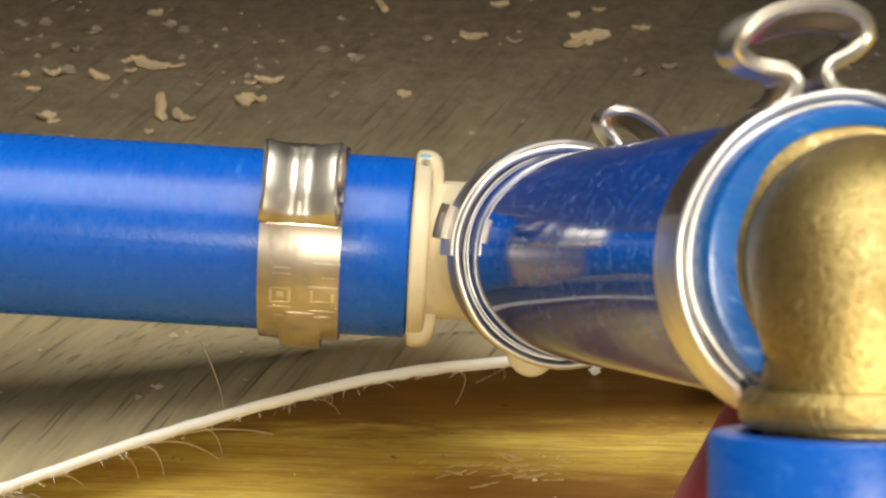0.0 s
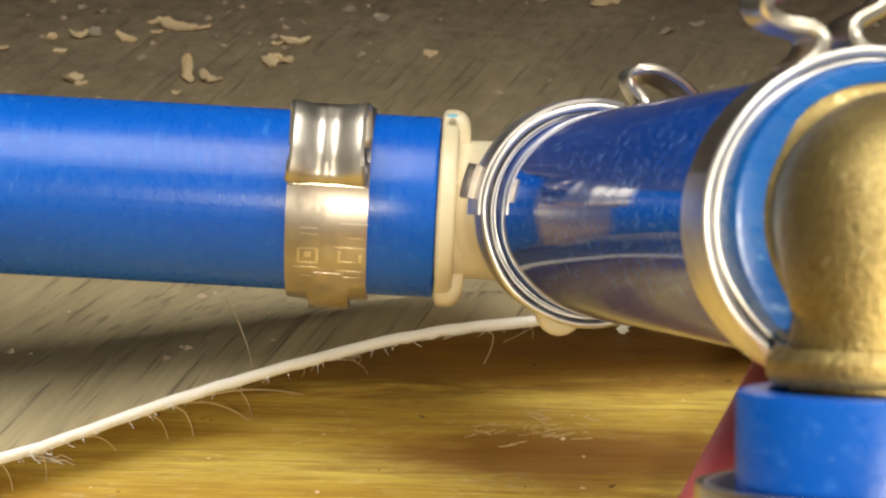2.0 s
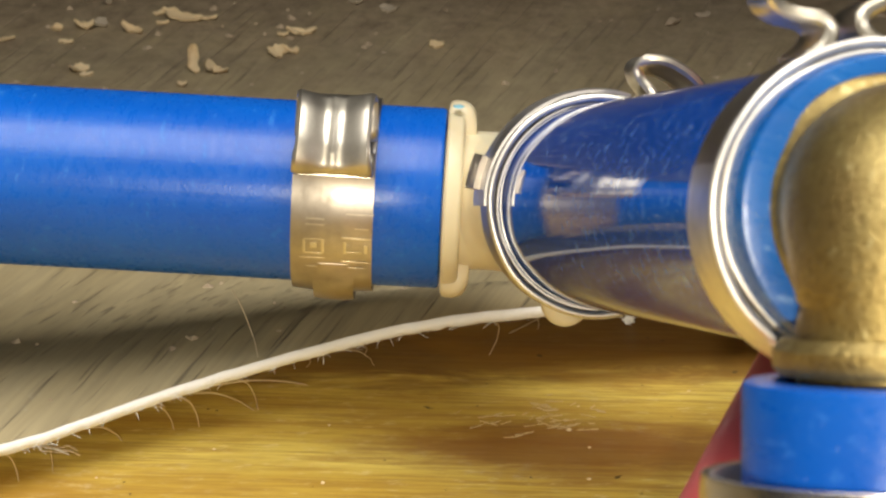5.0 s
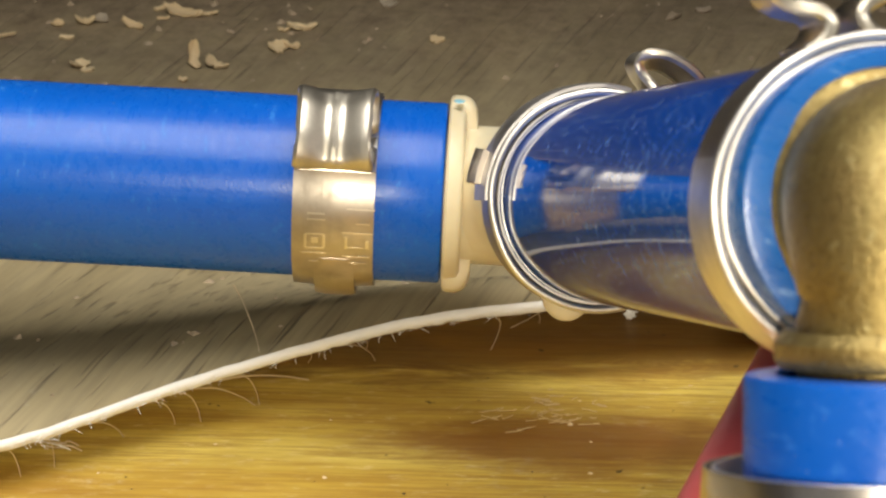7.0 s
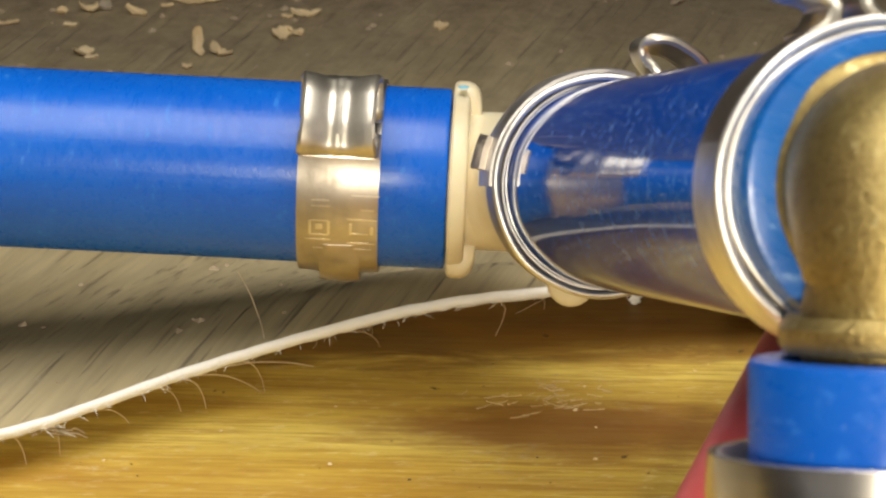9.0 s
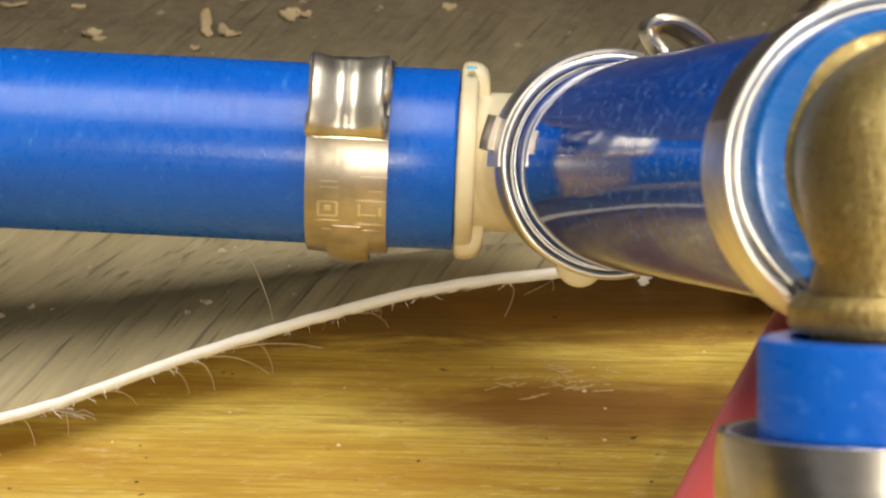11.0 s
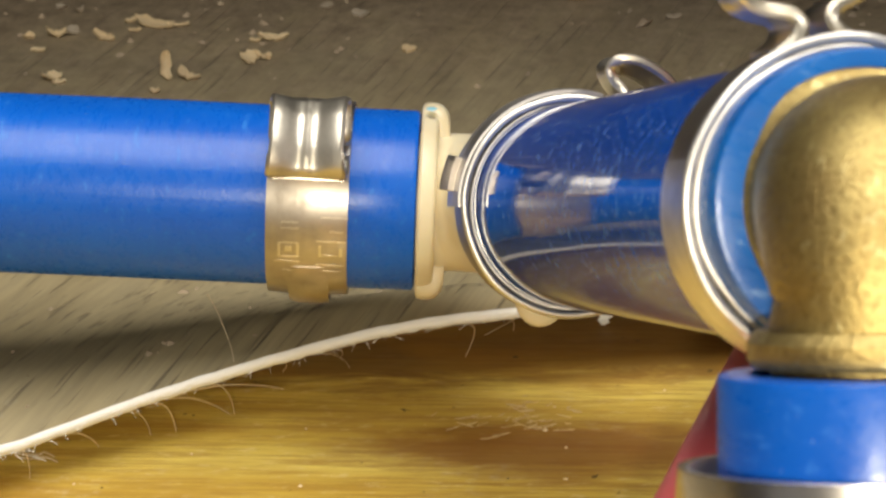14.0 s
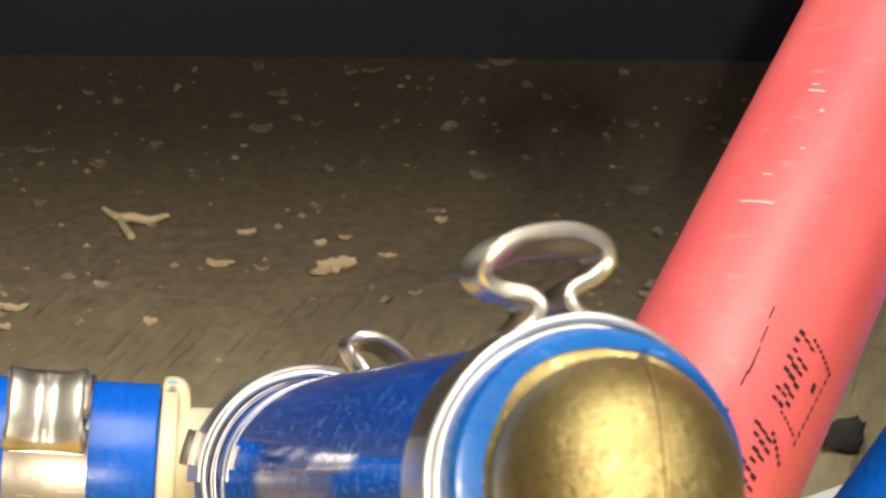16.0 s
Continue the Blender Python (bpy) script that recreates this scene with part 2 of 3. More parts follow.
# ---- mesh helpers; local sizes in millimetres ----
def axis_pose(origin, axis, up):
    """Local z along axis, local x as near to up as it can be."""
    z = Vector(axis).normalized()
    x = Vector(up)
    x = (x - z * x.dot(z)).normalized()
    y = z.cross(x)
    m = Matrix((x, y, z)).transposed().to_4x4()
    m.translation = Vector(origin)
    return m


def empty(name, m):
    ob = new(name)
    ob.empty_display_size = 0.005
    ob.matrix_world = m
    return ob


def part(name, bm, material, parent=None, label="", smooth=True, sharp=35):
    bmesh.ops.scale(bm, vec=(MM, MM, MM), verts=bm.verts)
    bmesh.ops.recalc_face_normals(bm, faces=bm.faces)
    me = bpy.data.meshes.new(name)
    bm.to_mesh(me)
    bm.free()
    me.materials.append(material)
    if smooth:
        me.polygons.foreach_set("use_smooth", [True] * len(me.polygons))
        me.set_sharp_from_angle(angle=radians(sharp))
    ob = new(name, me)
    if parent:
        ob.parent = parent
    if label:
        ob["label"] = label
    return ob


def lathe(profile, seg=96, closed=True, wobble=0.0, seed=0.0):
    """Turns (along z, radius) points round z."""
    bm = bmesh.new()
    rings = []
    for i in range(seg):
        a = 2 * math.pi * i / seg
        ca, sa = math.cos(a), math.sin(a)
        ring = []
        for z, r in profile:
            w = wobble * noise.noise((ca * 1.5 + seed, sa * 1.5, z * 0.08)) if wobble else 0.0
            ring.append(bm.verts.new(((r + w) * ca, (r + w) * sa, z)))
        rings.append(ring)
    n = len(profile)
    for i in range(seg):
        a, b = rings[i], rings[(i + 1) % seg]
        for j in range(n if closed else n - 1):
            k = (j + 1) % n
            bm.faces.new((a[j], a[k], b[k], b[j]))
    return bm


def spline(points, steps=8, loop=False):
    """A smooth line through points."""
    pts = [Vector(p) for p in points]
    out = []
    n = len(pts)
    for i in range(n if loop else n - 1):
        p1, p2 = pts[i], pts[(i + 1) % n]
        p0 = pts[i - 1] if loop or i else p1 * 2 - p2
        p3 = pts[(i + 2) % n] if loop or i + 2 < n else p2 * 2 - p1
        for k in range(steps):
            t = k / steps
            out.append(0.5 * (2 * p1 + (p2 - p0) * t + (2 * p0 - 5 * p1 + 4 * p2 - p3) * t * t + (3 * p1 - p0 - 3 * p2 + p3) * t ** 3))
    if not loop:
        out.append(pts[-1])
    return out


def sweep(points, radii, seg=48, cap=True):
    """A round bar along points."""
    bm = bmesh.new()
    pts = [Vector(p) for p in points]
    side = None
    rings = []
    for i, p in enumerate(pts):
        d = (pts[min(i + 1, len(pts) - 1)] - pts[max(i - 1, 0)]).normalized()
        if side is None:
            side = d.orthogonal().normalized()
        side = (side - d * side.dot(d)).normalized()
        other = d.cross(side)
        r = radii[i] if isinstance(radii, (list, tuple)) else radii
        rings.append([bm.verts.new(p + side * r * math.cos(2 * math.pi * k / seg) + other * r * math.sin(2 * math.pi * k / seg)) for k in range(seg)])
    for a, b in zip(rings, rings[1:]):
        for k in range(seg):
            bm.faces.new((a[k], a[(k + 1) % seg], b[(k + 1) % seg], b[k]))
    if cap:
        bm.faces.new(rings[0][::-1])
        bm.faces.new(rings[-1])
    return bm


def strip(line, half_width, thick, across=5, dent=None):
    """A metal strip: line is its (x, y) run seen from its edge, its width lies along z.
    half_width(i, n) gives half its width there; dent(i, n, w) pushes it along its normal."""
    bm = bmesh.new()
    n = len(line)
    rows = []
    for i, p in enumerate(line):
        d = (line[min(i + 1, n - 1)] - line[max(i - 1, 0)]).normalized()
        nor = Vector((d.y, -d.x))
        hw = half_width(i, n)
        top, bot = [], []
        e = thick * 0.28
        for k in range(across):
            w = -1 + 2 * k / (across - 1)
            off = dent(i, n, w) if dent else 0.0
            edge = e if k in (0, across - 1) else 0.0
            q = p + nor * (off + thick / 2 - edge)
            top.append(bm.verts.new((q.x, q.y, w * hw)))
            q = p + nor * (off - thick / 2 + edge)
            bot.append(bm.verts.new((q.x, q.y, w * hw)))
        rows.append(top + bot[::-1])
    m = 2 * across
    for a, b in zip(rows, rows[1:]):
        for k in range(m):
            bm.faces.new((a[k], a[(k + 1) % m], b[(k + 1) % m], b[k]))
    bm.faces.new(rows[0])
    bm.faces.new(rows[-1][::-1])
    return bm


def box(lo, hi, bevel=0.0):
    bm = bmesh.new()
    bmesh.ops.create_cube(bm, size=1)
    for v in bm.verts:
        v.co = Vector([lo[i] + (v.co[i] + 0.5) * (hi[i] - lo[i]) for i in range(3)])
    if bevel:
        bmesh.ops.bevel(bm, geom=bm.edges[:], offset=bevel, segments=2, affect="EDGES", profile=0.5)
    return bm


def shell_patch(r, a0, a1, z0, z1, thick, steps=8):
    """A curved plate on a pipe of radius r, between two angles (degrees) and two places along it."""
    line = [Vector((math.cos(radians(a0 + (a1 - a0) * i / steps)), math.sin(radians(a0 + (a1 - a0) * i / steps)))) * (r + thick / 2) for i in range(steps + 1)]
    bm = strip(line, lambda i, n: (z1 - z0) / 2, thick, 3)
    bmesh.ops.translate(bm, verts=bm.verts, vec=(0, 0, (z0 + z1) / 2))
    return bm


def sector(profile, base, half, steps=20):
    """Part of a turned shape, half degrees to both sides of local x, its ends rounded down to the base radius."""
    bm = bmesh.new()
    rows = []
    for i in range(steps + 1):
        t = -1 + 2 * i / steps
        a, f = radians(t * half), math.sqrt(max(0.0, 1 - abs(t) ** 5))
        rows.append([bm.verts.new(((base + (r - base) * f) * math.cos(a), (base + (r - base) * f) * math.sin(a), z)) for z, r in profile])
    n = len(profile)
    for a, b in zip(rows, rows[1:]):
        for j in range(n):
            bm.faces.new((a[j], a[(j + 1) % n], b[(j + 1) % n], b[j]))
    bmesh.ops.remove_doubles(bm, verts=bm.verts, dist=0.001)
    return bm


# ---- the setting ----
def edge_y(x):
    """The line of the vinyl's cut front edge, in mm."""
    return float(np.interp(x, (-600, -90, -51, -38, -27, -16, -7.7, -1.3, 5.3, 15, 40, 600), (128, 164, 180.7, 187, 192.1, 197.2, 199.3, 201.8, 203.5, 205, 207, 212)))


def edge_lift(x):
    return float(np.interp(x, (-600, -60, -38, -27, -16, -7.7, -1.3, 5.3, 15, 40), (3.4, 3.4, 4.0, 5.5, 6.6, 7.3, 7.5, 7.3, 7.0, 6.0)))


def edge_run(x):
    """How far behind the edge the sheet starts to climb."""
    return float(np.interp(x, (-600, -60, -38, -27, -16, -7.7, 5.3, 40), (44, 44, 40, 33, 27, 22, 18, 17)))


BACK_Y = 388.0


def smooth_edge_y(x):
    return sum(edge_y(x + d) for d in (-9, -6, -3, 0, 3, 6, 9)) / 7


def vinyl_height(x, v):
    run = edge_run(x)
    t = min(max((run - v) / (run * 0.8), 0.0), 1.0)
    return edge_lift(x) * t * t * (3 - 2 * t)


def build_vinyl():
    sheet = empty("vinyl_floor", pose(0, 0, 0))
    tagged(sheet, "grey wood-print vinyl flooring, curling up at its frayed cut edge", "floor covering", kind="structure")
    xs = [-600, -400, -250, -160] + [-110 + 1.5 * i for i in range(110)] + [60, 75, 95, 130, 180, 260, 400, 600]
    vs = [0, 0.8, 1.6, 2.5, 3.5, 4.5, 5.5, 6.5, 7.5, 9, 10.5, 12, 14, 16, 18, 20, 22, 24.5, 27, 30, 33, 36, 40, 44, 50, 65, 90]
    thick = 1.15
    bm = bmesh.new()
    top, low = [], []
    for x in xs:
        y0 = smooth_edge_y(x) + 0.16 * noise.noise((x * 0.5, 0, 0)) + 0.08 * noise.noise((x * 1.7, 3, 0))
        col = []
        for v in vs:
            h = vinyl_height(x, v) + 0.12 * noise.noise((x * 0.05, v * 0.06, 1))
            col.append(bm.verts.new((x, y0 + v, h)))
        col.append(bm.verts.new((x, BACK_Y, 0)))
        top.append(col)
        low.append([bm.verts.new((x, y0 + v, vinyl_height(x, v) - thick)) for v in (vs[0], vs[3], vs[6], vs[10], vs[14], vs[19])])
    for a, b in zip(top, top[1:]):
        for j in range(len(a) - 1):
            bm.faces.new((a[j], b[j], b[j + 1], a[j + 1]))
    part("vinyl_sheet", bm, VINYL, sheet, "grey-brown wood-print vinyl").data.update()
    # the felt backing: its fuzzy cut edge and its underside
    fb = bmesh.new()
    rows = []
    for x in [xs[0]] + [-110 + 0.75 * i for i in range(220)] + xs[-7:]:
        y0 = smooth_edge_y(x) + 0.16 * noise.noise((x * 0.5, 0, 0)) + 0.08 * noise.noise((x * 1.7, 3, 0))
        h = vinyl_height(x, 0) + 0.12 * noise.noise((x * 0.05, 0, 1))
        fuzz = 0.22 * noise.noise((x * 1.3, 7, 0)) + 0.12 * noise.noise((x * 4.0, 2, 0))
        row = [(y0 + 0.25, h - 0.03), (y0 - 0.12, h - 0.12), (y0 - 0.30 + fuzz * 0.4, h - thick * 0.5), (y0 - 0.12 + fuzz * 0.4, h - thick + fuzz * 0.5)]
        for v in (2.5, 6, 12, 20, 30):
            row.append((y0 + v, vinyl_height(x, v) - thick))
        rows.append([fb.verts.new((x, y, z)) for y, z in row])
    for a, b in zip(rows, rows[1:]):
        for j in range(len(a) - 1):
            fb.faces.new((a[j], b[j], b[j + 1], a[j + 1]))
    part("felt_backing", fb, FELT, sheet, "cream felt backing with a frayed cut edge", sharp=80)
    # loose fibres that hang out of the cut edge: where each leaves it, and where its tip lies on the board
    for x, tip_x, tip_y, thick in ((-35.4, -32.4, 193.6, 0.035), (-31.4, -29.2, 199.6, 0.06), (-31.0, -28.8, 200.6, 0.05), (-29.8, -27.9, 195.6, 0.03), (-27.4, -25.6, 196.1, 0.04), (-27.0, -20.8, 198.9, 0.034),
                                   (-27.8, -25.2, 202.6, 0.05), (-26.0, -16.1, 203.4, 0.045), (-22.4, -20.4, 198.9, 0.028), (-17.4, -16.3, 206.6, 0.03), (-14.0, -9.9, 207.0, 0.026), (-12.6, -10.9, 208.8, 0.022),
                                   (1.1, 1.2, 208.8, 0.03), (2.6, 6.0, 213.8, 0.035), (5.6, 3.2, 213.0, 0.03), (-38.6, -38.0, 188.5, 0.025), (-42.0, -40.8, 187.0, 0.03), (-45.5, -43.6, 185.5, 0.03)):
        y, z = smooth_edge_y(x) + 0.3, vinyl_height(x, 0) - 1.0
        p, q = Vector((x, y, z)), Vector((tip_x, tip_y, -1.22))
        sway = Vector((0.10 * (tip_y - y) + 0.3, 0.05 * (tip_x - x), 0.5))
        line = spline([p, p.lerp(q, 0.33) + sway, p.lerp(q, 0.7) + sway * 0.7, q], 6)
        part("fibre", sweep(line, thick * 1.35, 5), FIBRE, sheet)
    # short fuzz standing out of the felt
    rng = random.Random(5)
    for k in range(110):
        x = rng.uniform(-48, 14)
        p = Vector((x, smooth_edge_y(x) - 0.2, vinyl_height(x, 0) - rng.uniform(0.5, 1.15)))
        q = p + Vector((rng.uniform(-0.9, 0.9), rng.uniform(-0.7, -0.1), rng.uniform(-0.7, 0.15)))
        part("fibre", sweep([p, p.lerp(q, 0.5) + Vector((0, -0.1, 0.08)), q], [0.03, 0.024, 0.012], 4), FELT, sheet)
    # a hair standing on the vinyl behind the edge
    hx = -21.0
    hy = smooth_edge_y(hx) + 6
    hair = spline([(hx + 1.2, hy - 5.0, vinyl_height(hx, 1) + 0.05), (hx + 0.6, hy - 2, 6.5), (hx - 0.6, hy + 0.5, 8.4), (hx - 1.6, hy + 2, 9.5)], 6)
    part("fibre", sweep(hair, 0.05, 5), FIBRE, sheet)
    return sheet


def build_board():
    base = empty("wooden_base", pose(0, 0, 0))
    tagged(base, "worn amber varnished pine board under the vinyl", "wooden base", kind="structure")
    bm = box((-600, -300, -20), (600, 400, -1.25), 0.6)
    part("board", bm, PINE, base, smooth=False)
    return base


def build_walls():
    for name, lo, hi in (("wall_back", (-600, 388, -20), (600, 406, 160)), ("wall_left", (-618, -300, -20), (-600, 406, 160)), ("wall_right", (600, -300, -20), (618, 406, 160))):
        w = part(name, box(lo, hi, 0.5), WALL, smooth=False)
        tagged(w, "dark painted cabinet board behind the floor", "wall", kind="structure")


# unseen slab, added to block the lamp over the back of the floor
def build_lamp_blocker():
    c = part("ceiling", box((-618, 222, 160), (618, 406, 178), 0.5), WALL, smooth=False)
    tagged(c, "unseen dark slab added to keep the lamp off the back floor", "ceiling", kind="structure")


build_board()
build_lamp_blocker()
build_vinyl()
build_walls()


# ---- pipes, clamps and fittings ----
PIPE_R, BORE_R = 7.95, 6.25


def pipe(name, m, length, material, label, group="water pipes"):
    """Pipe along local z, from its cut end at 0."""
    e = 0.35
    prof = [(0, BORE_R + 0.2), (0, PIPE_R - e), (e * 0.3, PIPE_R - e * 0.3), (e, PIPE_R)]
    n = max(4, int(length / 6))
    prof += [(e + (length - 2 * e) * i / n, PIPE_R) for i in range(1, n)]
    prof += [(length - e, PIPE_R), (length - e * 0.3, PIPE_R - e * 0.3), (length, PIPE_R - e), (length, BORE_R + 0.2), (length - 0.3, BORE_R), (0.3, BORE_R)]
    ob = part(name, lathe(prof, 128, True, 0.05, length), material)
    ob.matrix_world = m
    return tagged(ob, label, "pipe", group)


EAR_LINE = ((-2.3, -0.28), (-1.7, 0.02), (-1.12, 0.50), (-0.85, 1.20), (-1.35, 1.80), (-2.7, 2.30), (-3.55, 3.10), (-3.25, 4.15), (-1.8, 4.95), (0, 5.15),
            (1.8, 4.95), (3.25, 4.15), (3.55, 3.10), (2.7, 2.30), (1.35, 1.80), (0.85, 1.20), (1.12, 0.50), (1.7, 0.02), (2.3, -0.28))


def clamp(m, label, tongue_at=None, lock_at=None, pinch=0.85, dimple=1.15, ear_size=1.0, half=3.5, tail=False, rim=False, metal=None, pinch_at=0.42):
    """Stainless one-ear clamp round local z; the ear points along local x."""
    thing = empty("hose_clamp", m)
    tagged(thing, label, "hose clamp", "ear clamps on the pipes")
    inner = lathe([(-half, 7.98), (-half + 0.1, 7.93), (half - 0.1, 7.93), (half, 7.98), (half, 8.12), (half - 0.08, 8.18), (-half + 0.08, 8.18), (-half, 8.12)], 128)
    part("inner_band", inner, STEEL_EDGE, thing)
    r = 8.43
    a0 = 12.0
    line = [Vector((r * math.cos(radians(a)), r * math.sin(radians(a)))) for a in [a0 + (360 - 2 * a0) * i / 110 for i in range(111)]]
    part("band", strip(line, lambda i, n: half, 0.46, 5), metal or STEEL, thing)
    if rim:
        # beads added along the edges of the two layers, to catch bright lines
        for q, r0, name in ((8.02, 0.24, "inner_rim"), (8.58, 0.31, "outer_rim"))[1 if lock_at is not None else 0:]:
            ring = [(half + r0 * math.sin(radians(a)), q + r0 * math.cos(radians(a))) for a in range(0, 360, 30)]
            part(name, lathe(ring, 128, True, 0.20, q), STEEL_EDGE, thing)
    # the ear, in (tangent, radial)
    ear = spline([Vector((p[0], p[1], 0)) for p in EAR_LINE], 6)
    line = [Vector((r + q.y * (ear_size if q.y > 0 else 1.0), -q.x * (ear_size if q.y > 1.0 else 1.0))) for q in ear]

    def width(i, n):
        t = abs(i / (n - 1) - 0.5) * 2
        return half - pinch * math.exp(-((t - pinch_at) / 0.2) ** 2)

    def dent(i, n, w):
        t = abs(i / (n - 1) - 0.5) * 2
        return dimple * (math.exp(-(w / 0.62) ** 2) - 0.30 * math.exp(-(w / 0.13) ** 2)) * math.exp(-(t / 0.30) ** 4)
    part("ear", strip(line, width, 0.62 if tongue_at is not None else 0.78, 25, dent), STEEL_EAR, thing)
    # end of the outer band: a tongue hooked under the lock
    if tail:
        # the loose end of the band, standing off the pipe
        run = [(66 + 100 * i / 36, 8.46 + 0.55 * (i / 36) ** 1.2) for i in range(37)]
        line = [Vector((q * math.cos(radians(a)), q * math.sin(radians(a)))) for a, q in run]
        part("band_end", strip(line, lambda i, n: half * 1.02, 0.44, 5), STEEL_EDGE, thing)
    if tongue_at is not None:
        run = [(tongue_at + 40 - 62 * i / 30, 8.5 + 0.72 * min(1.0, i / 20) ** 2) for i in range(31)]
        line = [Vector((q * math.cos(radians(a)), q * math.sin(radians(a)))) for a, q in run][::-1]
        tongue = part("tongue", strip(line, lambda i, n: 1.75, 0.5, 5), STEEL, thing)
        tongue.matrix_basis = Matrix.Translation((0, 0, -0.00015))
    if lock_at is not None:
        line = [Vector((9.0 * math.cos(radians(a)), 9.0 * math.sin(radians(a)))) for a in [a0 + 4 + (lock_at + 7 - a0) * i / 60 for i in range(61)]]
        part("band_end", strip(line, lambda i, n: half * 0.96, 0.6, 5), STEEL_EDGE, thing)
        part("lock", shell_patch(8.7, lock_at - 13, lock_at + 3, -2.2, 0.9, 1.5), STEEL, thing, "raised hook that locks the band")
    return thing


CAM_UP = Vector((0, 0.454, 0.891))
CAM_BACK = Vector((0, -0.891, 0.454))

# the long blue pipe that ends at the ivory elbow
L_END = Vector((-0.0029, 0.19785, 0.0213))
L_DIR = (Vector((-0.08407, 0.20009, 0.02571)) - L_END).normalized()
pipe("water_pipe", axis_pose(L_END, L_DIR, (0, 0, 1)), 400, BLUE, "long matte blue plastic water pipe held over the vinyl")
ear_dir = (CAM_BACK * math.cos(radians(25)) + CAM_UP * math.sin(radians(25)))
left_clamp = clamp(axis_pose(L_END + L_DIR * 0.0093, L_DIR, ear_dir), "stainless steel ear clamp with worn stamps on the long blue pipe", tongue_at=250.0, pinch=0.42, pinch_at=0.05)

# the short glossy blue pipe between both elbows
M_FAR = Vector((0.0085, 0.1806, 0.02931))
M_NEAR = Vector((0.02118, 0.11378, 0.06335))
M_DIR = (M_NEAR - M_FAR).normalized()
M_LEN = (M_NEAR - M_FAR).length / MM
short_pipe = pipe("water_pipe", axis_pose(M_FAR + M_DIR * 0.001, M_DIR, (0, 0, 1)), M_LEN - 1.0, BLUE_GLOSS, "short glossy blue plastic water pipe between two elbows")
part("cut_end", lathe([(M_LEN - 4.2, 7.93), (M_LEN - 4.2, 7.985), (M_LEN - 1.35, 7.985), (M_LEN - 1.05, 7.85), (M_LEN - 0.96, 7.6), (M_LEN - 0.96, 6.5), (M_LEN - 1.1, 6.5), (M_LEN - 1.1, 7.5), (M_LEN - 1.4, 7.93)], 128), BLUE_LIT_END, short_pipe, "scuffed cut end of the pipe, coloured paler as if lit")
view_up = CAM_UP
right = Vector((1, 0, 0))
far_ear = view_up * math.cos(radians(33)) + right * math.sin(radians(33))
near_ear = view_up * math.cos(radians(8)) - right * math.sin(radians(8))
clamp(axis_pose(M_FAR + M_DIR * 0.0040, M_DIR, far_ear), "shiny stainless ear clamp on the short pipe beside the ivory elbow", lock_at=111.0, ear_size=0.86, half=2.6, rim=True)
clamp(axis_pose(M_NEAR - M_DIR * 0.0056, M_DIR, near_ear), "shiny stainless ear clamp on the short pipe beside the brass elbow", half=2.7, tail=True, rim=True)


LOBE = ((0, 5.9), (0, 7.2), (0, 8.3), (-0.15, 8.6), (-0.5, 8.72), (-1.2, 8.72), (-1.75, 8.55), (-2.2, 8.15), (-2.42, 7.6), (-2.5, 7.0), (-2.5, 5.9))


